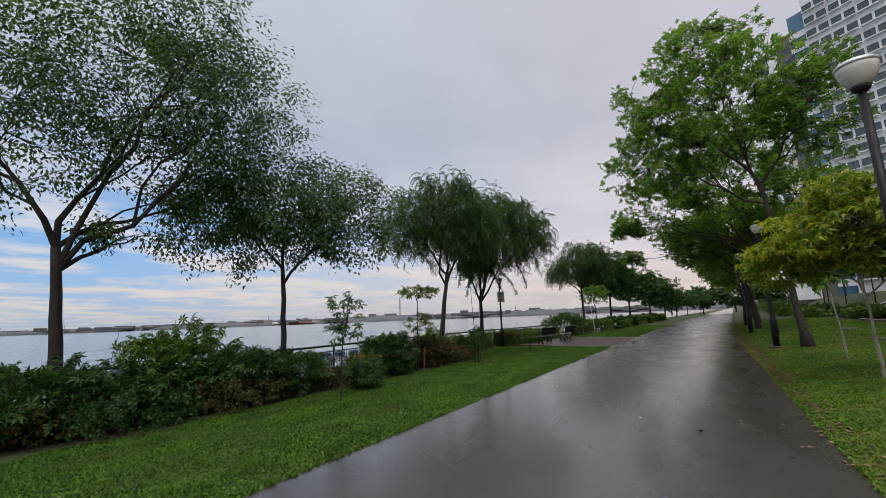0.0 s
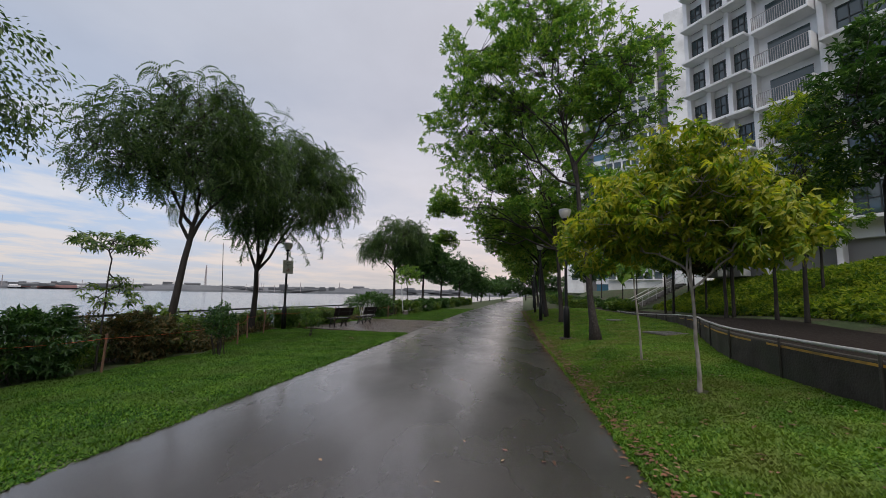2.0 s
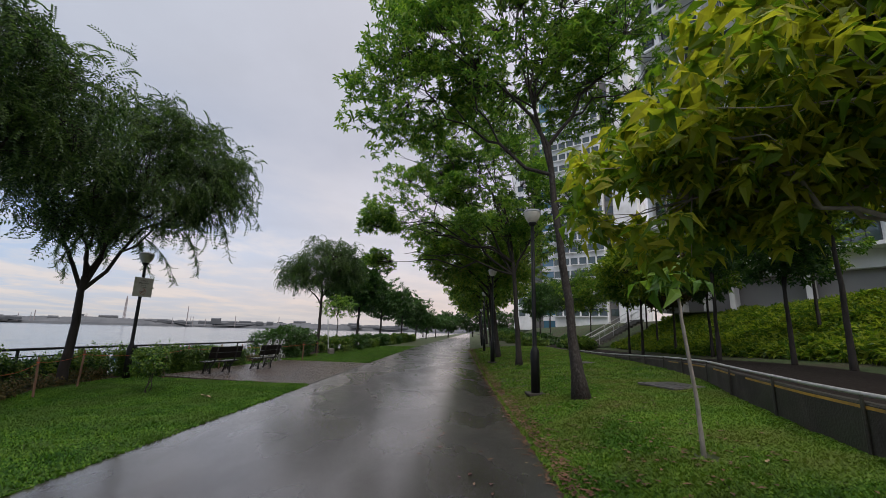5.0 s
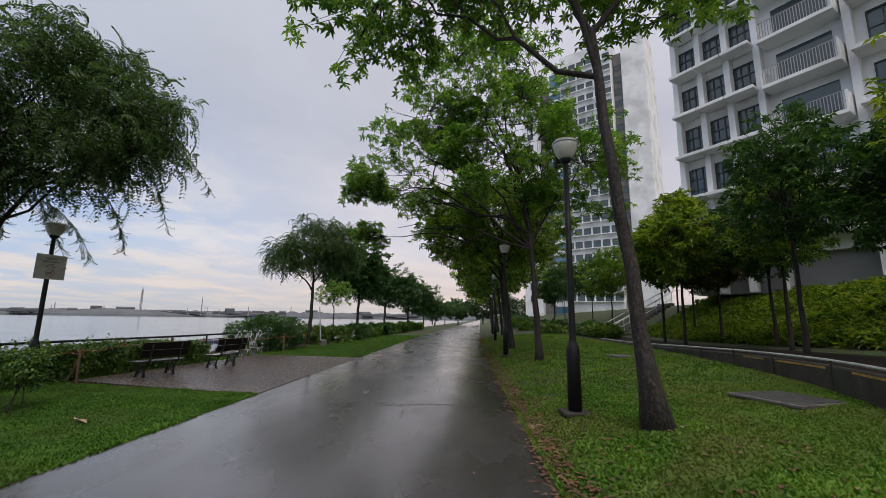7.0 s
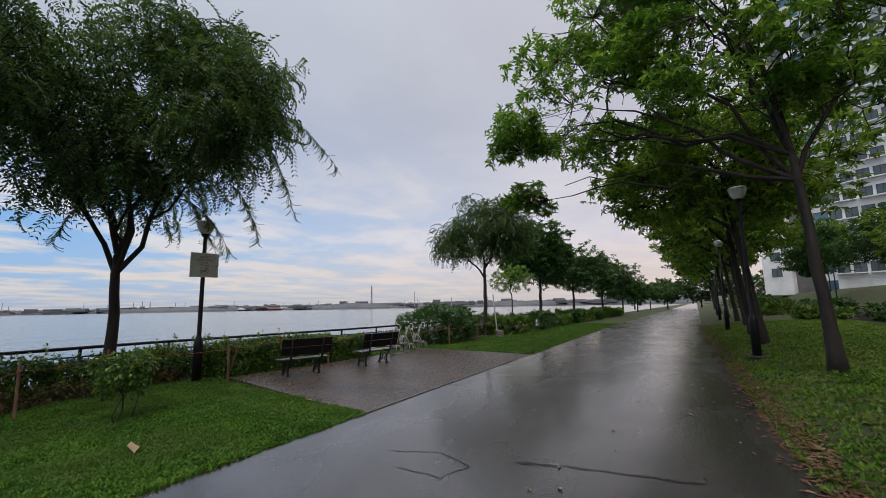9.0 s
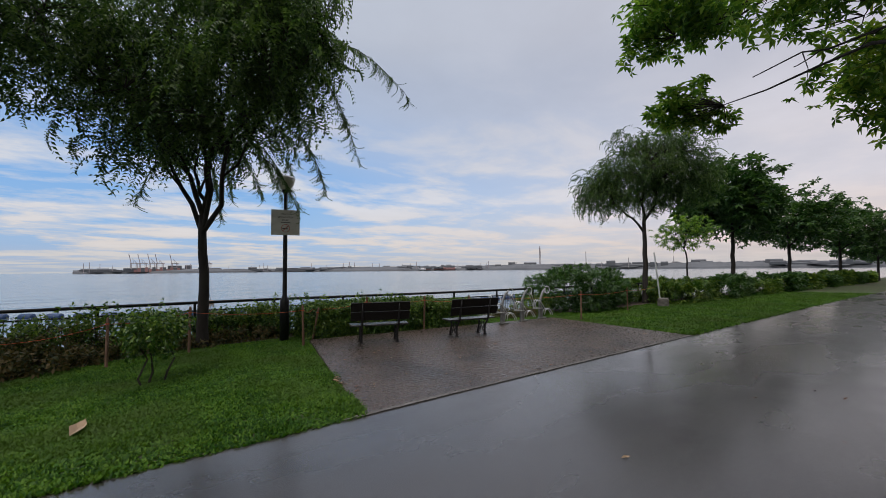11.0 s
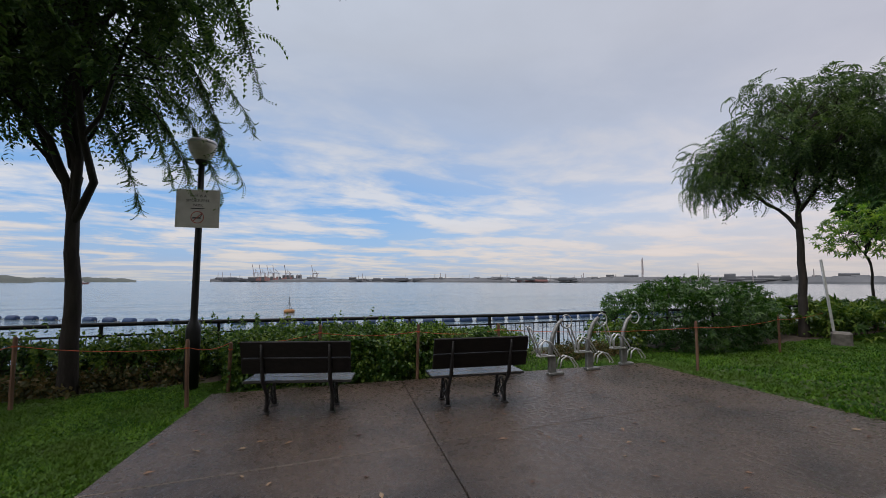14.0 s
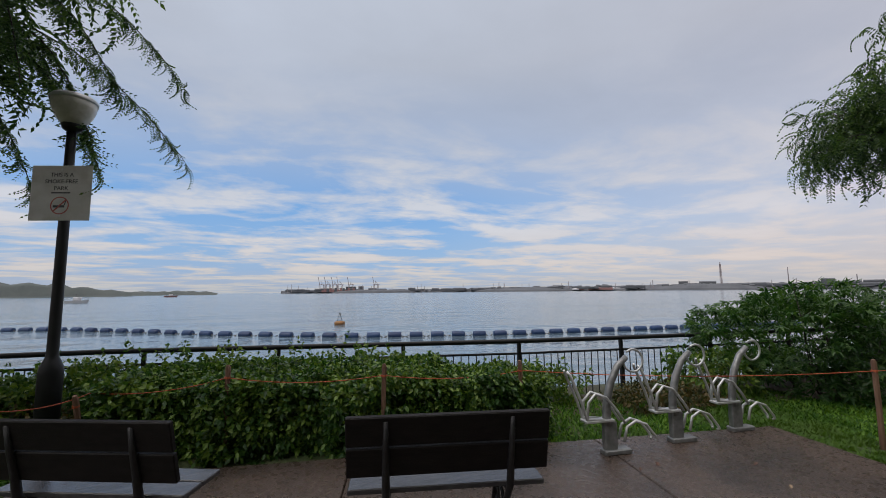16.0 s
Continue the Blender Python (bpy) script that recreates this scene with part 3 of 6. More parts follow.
# ---- plants ----
def leaf_template(kind):
    """One spray of leaves about the origin, growing along +x and facing +z: verts, quads."""
    v, f = [], []

    def leaf(base, along, side, length, width, droop=0.0):
        base, along, side = Vector(base), Vector(along).normalized(), Vector(side).normalized()
        mid = base + along * length * 0.5
        tip = base + along * length + Vector((0, 0, -droop * length))
        i = len(v)
        v.extend([base, mid + side * width / 2, tip, mid - side * width / 2])
        f.append((i, i + 1, i + 2, i + 3))

    def blade(base, along, side, length, width, droop=0.3):
        """A folded leaf of two halves."""
        base, along, side = Vector(base), Vector(along).normalized(), Vector(side).normalized()
        up = along.cross(side).normalized()
        p1, p2 = base + along * length * 0.45 + up * 0.0, base + along * length + Vector((0, 0, -droop * length))
        a, b = p1 + side * width / 2 + up * width * 0.18, p1 - side * width / 2 + up * width * 0.18
        i = len(v)
        v.extend([base, a, p1, b, p2])
        f.append((i, i + 2, i + 1, i + 1))
        f[-1] = (i, i + 1, i + 4, i + 2)
        f.append((i, i + 2, i + 4, i + 3))

    if kind == "frond":  # arching feather leaf
        n, ln = 10, 0.7
        for k in range(n):
            s = (k + 0.5) / n
            p = Vector((ln * (s - 0.42 * s * s), 0.02 * math.sin(5 * s), 0.16 * s - 0.62 * s * s))
            for sg in (1, -1):
                leaf(p, (0.35, sg * 0.9, -0.35), (0.9, -sg * 0.35, 0.1), 0.092 - 0.02 * s, 0.040, 0.35)
    elif kind == "sprig":  # short open spray of small leaves
        for k in range(11):
            a, s = 2.4 * k, k / 11
            p = Vector((0.34 * s, 0.10 * math.sin(a), 0.07 * math.cos(a) - 0.12 * s * s))
            leaf(p, (0.5 + 0.3 * math.cos(a), math.sin(a + 1), 0.3 * math.cos(2 * a) - 0.25), (-math.sin(a + 1), 0.6, 0.3), 0.085, 0.045, 0.3)
    elif kind == "star":  # plain whorl for masses farther off
        for k in range(7):
            a = 2 * math.pi * k / 7 + 0.3
            leaf((0, 0, 0), (math.cos(a), math.sin(a), 0.3 * math.sin(3 * a)), (-math.sin(a), math.cos(a), 0.2 * math.cos(2 * a)), 0.18 + 0.03 * math.sin(5 * a), 0.075, 0.35)
    elif kind == "frond_far":
        n, ln = 6, 0.7
        for k in range(n):
            s = (k + 0.5) / n
            p = Vector((ln * (s - 0.28 * s * s), 0, 0.10 * s - 0.42 * s * s))
            for sg in (1, -1):
                leaf(p, (0.35, sg * 0.9, -0.35), (0.9, -sg * 0.35, 0.1), 0.13, 0.07, 0.35)
    elif kind == "whorl":
        for k in range(7):
            a = 2 * math.pi * k / 7 + 0.3
            blade((0, 0, 0), (math.cos(a), math.sin(a), 0.12 * math.sin(3 * a)), (-math.sin(a), math.cos(a), 0), 0.17 + 0.03 * math.sin(5 * a), 0.06, 0.35)
    elif kind == "shoot":  # upright shoot with small leaves in turn
        for k in range(8):
            a, s = 2.4 * k, k / 8
            leaf((0.13 * s, 0, 0.015 * k), (0.45 + 0.5 * s, math.cos(a), math.sin(a)), (0.2, -math.sin(a), math.cos(a)), 0.085 - 0.02 * s, 0.042, 0.2)
    elif kind == "lance":  # hanging lance leaves
        for k in range(7):
            a = 2 * math.pi * k / 7
            blade((0.03 * k - 0.1, 0, 0), (math.cos(a), math.sin(a), -0.25), (-math.sin(a), math.cos(a), 0), 0.17, 0.074, 0.45)
    elif kind == "oval":
        for k in range(6):
            a = 2 * math.pi * k / 6 + 0.5
            blade((0, 0, 0), (math.cos(a), math.sin(a), 0.35), (-math.sin(a), math.cos(a), 0), 0.10, 0.052, 0.25)
    elif kind == "clump":
        for k in range(6):
            a = 2 * math.pi * k / 6 + 0.5
            leaf((0, 0, 0), (math.cos(a), math.sin(a), 0.25 * (-1) ** k), (-math.sin(a), math.cos(a), 0), 0.34, 0.2, 0.3)
    return np.array([tuple(p) for p in v]), np.array(f)


TEMPLATES = {k: leaf_template(k) for k in ("frond", "frond_far", "sprig", "star", "shoot", "whorl", "lance", "oval", "clump")}


def scatter(mesh, kind, points, dirs, rng, size=(0.8, 1.2), tilt=0.5):
    """Puts one spray at every point, turned along dirs with some tilt."""
    tv, tf = TEMPLATES[kind]
    pts, d = np.asarray(points, float), np.asarray(dirs, float)
    n = len(pts)
    if not n:
        return
    d = d + rng.normal(0, tilt, d.shape)
    d /= np.linalg.norm(d, axis=1)[:, None] + 1e-9
    up = np.tile([0.0, 0.0, 1.0], (n, 1)) + rng.normal(0, 0.35, (n, 3))
    side = np.cross(up, d)
    side /= np.linalg.norm(side, axis=1)[:, None] + 1e-9
    nz = np.cross(d, side)
    s = rng.uniform(size[0], size[1], n)[:, None, None]
    basis = np.stack([d, side, nz], 1)
    verts = np.einsum("vk,nkj->nvj", tv, basis) * s + pts[:, None, :]
    faces = tf[None] + (np.arange(n) * len(tv))[:, None, None]
    mesh.cloud(verts.reshape(-1, 3), faces.reshape(-1, 4))


def curve_points(a, b, bend, steps, rng, wobble=0.05):
    a, b = Vector(a), Vector(b)
    ln = (b - a).length
    mid = (a + b) / 2 + Vector(bend)
    out = []
    for i in range(steps + 1):
        t = i / steps
        p = a * (1 - t) ** 2 + mid * 2 * t * (1 - t) + b * t * t
        if 0 < i < steps:
            p += Vector(rng.normal(0, wobble * ln / steps, 3))
        out.append(p)
    return out


def tree(label, base, top, radius, blobs, leaf, leaf_mat, bark, sprays, seed, size=(0.8, 1.25), limbs=7, bend=(0, 0, 0), droop=0.0,
         name="tree", group="", hollow=0.35, twig_r=0.012, noise_scale=0.7, gap=0.0, extra=(), flare=1.35):
    """A tapered trunk from base to top with limbs into each blob (x, y, z, rx, ry, rz, share) and leaf sprays on the twigs."""
    rng = np.random.default_rng(seed)
    ob = thing(name, label, "tree", group, at=(base[0], base[1], base[2]))
    o = Vector(base)
    loc = lambda p: Vector(p) - o
    wood = Mesh()
    trunk = curve_points((0, 0, -0.25), loc(top), bend, 8, rng, 0.025)
    ln = len(trunk) - 1
    wood.tube(trunk, [radius * (flare if i == 0 else 1.0) * (1 - 0.42 * i / ln) + (radius * 0.25 if i == 1 else 0) * (flare - 1) for i in range(ln + 1)], 12)
    start = trunk[-1]
    pts, dirs = [], []
    total = sum(b[6] for b in blobs)
    for bi, (x, y, z, rx, ry, rz, share) in enumerate(blobs):
        c = loc((x, y, z))
        k = max(1, round(limbs * share / total * len(blobs) / max(1, len(blobs)) + 0.5))
        limb_nodes = []
        # one main stem into each mass, from which its limbs leave
        root = trunk[-1 - (bi % 2) * (1 if ln > 3 else 0)]
        stem = curve_points(root, c - Vector((0, 0, rz * 0.2)), (rng.normal(0, 0.1), rng.normal(0, 0.1), 0.10 * (c - root).length), 7, rng, 0.16)
        rs = radius * 0.58 * min(1.0, 0.62 + 0.45 * share / total)
        wood.tube(stem, [rs * (1 - 0.93 * i / 7) + 0.006 for i in range(8)], 7, cap=False)
        limb_nodes += stem[3:]
        for j in range(k):
            u = rng.normal(0, 1, 3)
            u /= np.linalg.norm(u)
            end = c + Vector((u[0] * rx * 0.6, u[1] * ry * 0.6, u[2] * rz * 0.55))
            st = stem[2 + (j * 2) % 5]
            cp = curve_points(st, end, (0, 0, 0.12 * (end - st).length), 6, rng, 0.22)
            r0 = rs * 0.42 * (0.75 + 0.4 * rng.random())
            wood.tube(cp, [r0 * (1 - 0.85 * i / 6) + 0.008 for i in range(7)], 6, cap=False)
            limb_nodes += cp[2:]
            for q in range(3):  # side boughs
                s0 = cp[2 + q]
                u2 = Vector(rng.normal(0, 1, 3)).normalized()
                e2 = s0 + Vector((u2.x * rx, u2.y * ry, u2.z * rz * 0.8)) * 0.5
                cp2 = curve_points(s0, e2, (0, 0, 0.1), 4, rng, 0.25)
                wood.tube(cp2, [r0 * 0.4 * (1 - 0.8 * i / 4) + 0.006 for i in range(5)], 5, cap=False)
                limb_nodes += cp2[1:]
        want = int(sprays * share / total)
        lim = np.array([tuple(p) for p in limb_nodes])
        got = 0
        guard = 0
        while got < want and guard < 40:
            guard += 1
            u = rng.normal(0, 1, (want * 2, 3))
            u /= np.linalg.norm(u, axis=1)[:, None]
            rad = (hollow + (1 - hollow) * rng.random(want * 2) ** 0.6)[:, None]
            lump = np.array([noise.noise(Vector((p[0] * 2.1 + seed, p[1] * 2.1, p[2] * 2.1 + bi * 7))) for p in u])[:, None]
            p = np.array(tuple(c)) + u * rad * (1 + 0.38 * lump) * np.array([rx, ry, rz])
            if gap:
                keep = np.array([noise.noise(Vector((q[0] * noise_scale + seed * 3.1, q[1] * noise_scale, q[2] * noise_scale * 1.4))) > gap - 0.5 for q in p])
                p, u = p[keep], u[keep]
            take = min(want - got, len(p))
            for q, w in zip(p[:take], u[:take]):
                pts.append(q)
                dirs.append((w[0], w[1], w[2] * 0.35 - droop))
            # a thin twig to one spray in six
            for q in p[:take:6]:
                nb = lim[np.argmin(((lim - q) ** 2).sum(1))]
                wood.tube([nb, (nb + q) / 2 + rng.normal(0, 0.04, 3), q], [twig_r, twig_r * 0.7, twig_r * 0.35], 3, cap=False)
            got += take
    crown = Mesh()
    scatter(crown, leaf, pts, dirs, rng, size, 0.75 if leaf == "frond" else 0.5)
    # long hanging or reaching boughs, given as start, end, droop
    for a, b, sag, cnt in extra:
        cp = curve_points(loc(a), loc(b), (0, 0, sag), 14, rng, 0.05)
        wood.tube(cp, [0.014 - 0.0007 * i for i in range(15)], 4, cap=False)
        tt = rng.random(cnt) * 0.9 + 0.1
        pp, dd = [], []
        for t in tt:
            i = min(int(t * 14), 13)
            w = cp[i].lerp(cp[i + 1], t * 14 - i)
            pp.append(tuple(w))
            ax = (cp[i + 1] - cp[i]).normalized()
            sd = Vector((-ax.y, ax.x, 0)) * (1 if rng.random() < 0.5 else -1)
            dd.append(tuple(ax * 0.7 + sd * 0.5 + Vector((0, 0, -0.4))))
        k = 0.47 if leaf == "frond" else 1.0
        scatter(crown, leaf, pp, dd, rng, (size[0] * k, size[1] * k), 0.25 if leaf == "frond" else 0.7)
    part("trunk", wood, bark, ob, smooth=True)
    part("crown", crown, leaf_mat, ob)
    return ob


def shrub(label, at, radii, leaf, leaf_mat, sprays, seed, name="shrub", size=(0.8, 1.2), stems=7, group="", box=False, category="shrub", stem_mat="bark", lift=0.0, tilt=0.5):
    """A bush: stems from the ground into an uneven mass of leaves. radii: half widths and height."""
    rng = np.random.default_rng(seed)
    ob = thing(name, label, category, group, at=at)
    rx, ry, h = radii
    wood, crown = Mesh(), Mesh()
    for i in range(stems):
        wood = Mesh()
        e = (rng.uniform(-0.75, 0.75) * rx, rng.uniform(-0.75, 0.75) * ry, h * rng.uniform(0.55, 0.95))
        s = (e[0] * 0.45, e[1] * 0.45, -0.1) if not box else (e[0], e[1], -0.1)
        wood.tube(curve_points(s, e, (0, 0, 0.05), 4, rng, 0.3), [0.016, 0.014, 0.011, 0.008, 0.005], 4, cap=False)
        part("stem", wood, stem_mat, ob)
    pts, dirs = [], []
    while len(pts) < sprays:
        u = rng.uniform(-1, 1, 3)
        if box:
            f = rng.random()
            w = np.array([u[0], u[1], (u[2] + 1) / 2])
            if f < 0.5:
                w[2] = 1.0
            elif f < 0.8:
                w[0] = 1.0 if rng.random() < 0.75 else -1.0
            else:
                w[1] = 1.0 if rng.random() < 0.5 else -1.0
            w = w * (1 - 0.22 * rng.random())
            bump = 0.22 * noise.noise(Vector((at[0] + w[0] * rx, at[1] + w[1] * ry, seed)) * 1.6)
            p = np.array([w[0] * rx * (1 + 0.5 * bump), w[1] * ry, max(0.04, w[2] * h * (1 + bump))])
            d = np.array([w[0] * 0.6, w[1] * 0.2, w[2] - 0.2])
        else:
            u /= np.linalg.norm(u) + 1e-6
            r = 0.5 + 0.5 * rng.random() ** 0.6
            lump = 1 + 0.4 * noise.noise(Vector((u[0] * 1.8 + seed, u[1] * 1.8, u[2] * 1.8)))
            p = np.array([u[0] * rx * r * lump, u[1] * ry * r * lump, h * (0.5 + lift * 0.5) + u[2] * h * (0.5 - lift * 0.5) * r * lump])
            if p[2] < 0.02:
                continue
            d = np.array([u[0], u[1], u[2] * 0.6 + 0.1])
        pts.append(p)
        dirs.append(d)
    scatter(crown, leaf, pts, dirs, rng, size, tilt)
    part("foliage", crown, leaf_mat, ob)
    return ob

# ---- trees ----
SEA = "slender tree with feathery drooping leaves by the lawn"
ROW = "tall broad-leaved tree in turf beside the path"
tree(SEA + ", forked trunk", (-11.00, 1.30, -0.30), (-11.15, 1.00, 3.40), 0.145,
     [(-11.10, 2.30, 7.60, 2.60, 2.80, 2.40, 3), (-10.60, 4.30, 7.40, 1.90, 2.00, 2.20, 2), (-11.80, -0.30, 6.40, 2.20, 2.40, 2.20, 2), (-10.80, 3.30, 9.60, 1.60, 1.80, 1.40, 1.2), (-10.80, 3.70, 5.00, 0.90, 1.00, 0.50, 0.35), (-11.00, 2.30, 3.90, 0.60, 0.80, 0.35, 0.2)],
     "sprig", "leaf_sea", "bark", 2600, 11, limbs=14, droop=0.08, gap=0.55, size=(1.05, 1.6), noise_scale=1.6)
tree(SEA, (-10.10, 6.01, -0.30), (-10.24, 5.92, 3.30), 0.1,
     [(-10.14, 6.02, 5.30, 2.00, 2.20, 1.60, 3), (-8.84, 7.12, 5.00, 1.50, 1.60, 1.50, 1.8), (-11.34, 4.82, 4.90, 1.50, 1.70, 1.60, 1.8)],
     "sprig", "leaf_sea", "bark", 2000, 12, limbs=12, droop=0.25, gap=0.52, size=(1.05, 1.6), noise_scale=1.6)
tree(SEA + ", leaning trunk", (-9.30, 13.47, -0.25), (-8.95, 13.91, 3.60), 0.13,
     [(-9.05, 14.01, 6.20, 2.10, 2.10, 1.90, 3), (-7.85, 15.11, 6.30, 1.40, 1.50, 1.80, 1.6), (-10.35, 12.91, 5.90, 1.40, 1.50, 1.70, 1.6), (-8.85, 13.61, 7.60, 1.30, 1.30, 0.90, 0.8)],
     "frond", "leaf_sea", "bark", 2900, 13, limbs=11, droop=0.5, hollow=0.25, gap=0.49, size=(0.8, 1.2), noise_scale=1.5)
tree(SEA + ", by a sign", (-9.42, 18.52, -0.30), (-9.30, 18.44, 2.85), 0.135,
     [(-7.87, 18.71, 6.10, 2.00, 1.90, 2.10, 3), (-6.60, 19.20, 6.1, 1.3, 1.3, 1.5, 1.6), (-9.07, 17.31, 5.30, 1.50, 1.50, 1.70, 1.6), (-8.07, 18.51, 7.70, 1.30, 1.30, 0.80, 0.8), (-9.37, 18.40, 4.60, 1.10, 1.00, 0.70, 0.5), (-10.20, 17.00, 6.6, 1.3, 1.4, 1.6, 1.2)],
     "frond", "leaf_sea", "bark", 3700, 14, limbs=11, droop=0.5, hollow=0.2, gap=0.5, size=(0.8, 1.25), noise_scale=1.5,
     extra=[((-7.07, 19.71, 6.40), (-6.02, 21.77, 5.30), 0.9, 80), ((-7.07, 19.91, 5.80), (-6.49, 20.77, 3.90), 0.9, 80), ((-7.67, 19.81, 4.60), (-7.27, 20.41, 3.30), 0.6, 60),
            ((-8.47, 19.21, 4.20), (-7.77, 20.01, 3.00), 0.5, 40), ((-8.67, 17.91, 4.20), (-9.07, 17.21, 3.00), 0.5, 40),
            ((-9.00, 19.20, 5.70), (-10.06, 20.94, 4.60), 0.7, 80), ((-9.40, 19.10, 5.00), (-11.00, 20.80, 3.70), 0.7, 80),
            ((-9.70, 18.50, 4.40), (-10.45, 19.08, 2.95), 0.6, 70), ((-9.30, 19.40, 4.80), (-8.75, 20.42, 2.98), 0.6, 70),
            ((-9.60, 18.80, 5.00), (-9.90, 19.90, 3.50), 0.6, 80), ((-9.90, 18.70, 5.40), (-11.20, 19.50, 3.60), 0.6, 80),
            ((-9.30, 19.00, 5.60), (-9.20, 20.40, 4.10), 0.7, 80)])
tree(SEA + ", umbrella crown", (-7.10, 36.20, -0.15), (-7.14, 36.38, 3.77), 0.14,
     [(-7.02, 36.49, 6.23, 2.22, 2.34, 1.99, 3), (-8.77, 35.67, 5.41, 1.40, 1.40, 1.17, 1.1), (-5.73, 37.19, 6.34, 1.52, 1.52, 1.87, 1.5)],
     "frond", "leaf_sea", "bark", 3200, 15, limbs=9, droop=0.5, hollow=0.25, gap=0.42, noise_scale=1.4,
     extra=[((-7.25, 36.26, 7.51), (-8.07, 35.44, 8.10), 0.5, 30), ((-6.43, 36.61, 7.75), (-5.03, 37.31, 7.40), 0.7, 40)])
for k, (x, y, h, s, seed) in enumerate([(-6.0, 46.0, 8.6, 2.7, 21), (-5.0, 57, 8.0, 3.6, 22), (-3.0, 67, 7.6, 4.2, 23), (-1.2, 82, 6.0, 3.6, 24), (0.8, 100, 5.6, 4.6, 25), (3.5, 122, 6.5, 5.6, 26)]):
    tree("dark spreading tree on the waterside verge", (x, y, -0.2), (x + 0.1, y, h * 0.45), 0.15,
         [(x, y, h * 0.70, s, s, h * 0.27, 2), (x + s * 0.5, y - 0.6, h * 0.62, s * 0.6, s * 0.6, h * 0.2, 1), (x - s * 0.6, y + 0.5, h * 0.60, s * 0.6, s * 0.6, h * 0.2, 1)],
         "star" if y < 50 else "clump", "leaf_dark", "bark", 1600 if y < 50 else 1100, seed, limbs=6, gap=0.2, size=(1.4, 2.2) if y < 50 else (0.7, 1.1), group="verge trees")
tree("small bright green tree on the waterside verge", (-6.70, 40.50, -0.15), (-6.70, 40.50, 2.22), 0.06,
     [(-6.70, 40.50, 3.43, 1.54, 1.54, 0.99, 1)], "whorl", "leaf_row", "bark", 350, 28, limbs=5, group="verge trees")
# row along the land side
tree(ROW + ", lichened leaning trunk", (3.61, 15.20, 0.3), (3.14, 15.50, 6.00), 0.108,
     [(2.49, 16.00, 9.40, 3.00, 3.00, 2.60, 4), (-0.31, 16.80, 8.20, 2.00, 2.20, 2.20, 2), (4.69, 15.60, 8.60, 1.80, 2.20, 2.20, 2), (2.09, 16.20, 12.00, 1.90, 2.00, 1.50, 1.5), (0.09, 16.60, 10.60, 1.60, 1.60, 1.40, 1)],
     "star", "leaf_row", "bark_lichen", 5200, 31, limbs=15, gap=0.54, size=(0.6, 1.0), noise_scale=0.9, flare=2.3, group="row trees")
tree(ROW, (4.25, 23.60, 0.3), (4.11, 23.90, 4.60), 0.125,
     [(3.21, 24.40, 8.60, 3.20, 3.00, 2.80, 4), (0.21, 25.20, 7.60, 2.60, 2.40, 2.20, 2.4), (-1.79, 25.80, 7.20, 1.30, 1.40, 1.00, 0.7), (6.01, 24.20, 7.60, 2.20, 2.20, 2.40, 2.2), (2.81, 24.80, 11.40, 2.80, 2.60, 2.00, 2.4), (0.41, 25.20, 10.20, 1.80, 1.80, 1.50, 1.2), (3.61, 23.60, 6.50, 2.40, 2.00, 1.00, 0.8), (-1.3, 26.2, 5.0, 1.3, 1.0, 0.6, 0.5), (-2.0, 25.8, 6.6, 1.2, 1.0, 0.6, 0.5)],
     "star", "leaf_row", "bark", 5600, 32, limbs=15, gap=0.57, size=(0.7, 1.15), flare=1.6, group="row trees")
for k, (x, y, h, seed) in enumerate([(4.5, 29.6, 10.0, 33), (5.0, 33.4, 10.4, 34), (6.2, 40.5, 9.5, 40), (6.8, 46, 10.0, 35), (7.6, 54, 10.0, 36), (8.6, 64, 10.0, 37), (10.2, 77, 10.5, 38), (12.4, 94, 11, 39)]):
    tree(ROW, (x, y, 0.25), (x - 0.4, y + 0.3, h * 0.42), 0.15,
         [(x - 0.7, y + 0.3, h * 0.68, 3.0, 3.0, h * 0.26, 3), (x - 2.8, y, h * 0.62, 2.0, 2.2, h * 0.18, 1.7), (x + 1.4, y, h * 0.62, 2.0, 2.0, h * 0.18, 1.2)],
         "star" if y < 40 else "clump", "leaf_olive", "bark", 2300 if y < 40 else 1000, seed, limbs=8, gap=0.42, size=(0.9, 1.45) if y < 40 else (0.7, 1.0), group="row trees")
# yellow-green saplings
tree("young yellow-green tree with slender pale trunk", (3.12, 8.33, 0.3), (3.09, 8.40, 2.00), 0.032,
     [(2.99, 8.50, 3.00, 1.35, 1.35, 0.75, 3), (3.79, 7.90, 2.55, 0.85, 0.85, 0.50, 1), (2.09, 9.10, 2.60, 0.85, 0.85, 0.55, 1.2), (3.09, 8.40, 3.80, 0.75, 0.80, 0.50, 1)],
     "lance", "leaf_yellow", "bark_pale", 2400, 41, limbs=10, size=(0.5, 0.95), twig_r=0.006, droop=0.25, name="young_tree", hollow=0.2, gap=0.18)
tree("young tree with slender pale trunk and large leaves", (3.44, 11.25, 0.3), (3.29, 11.35, 3.50), 0.024,
     [(3.29, 11.35, 3.75, 0.40, 0.40, 0.20, 2), (3.29, 11.30, 2.30, 0.30, 0.30, 0.20, 0.8)],
     "lance", "leaf_row", "bark_pale", 34, 42, limbs=4, size=(1.2, 1.8), twig_r=0.008, droop=0.15, name="young_tree", hollow=0.2)
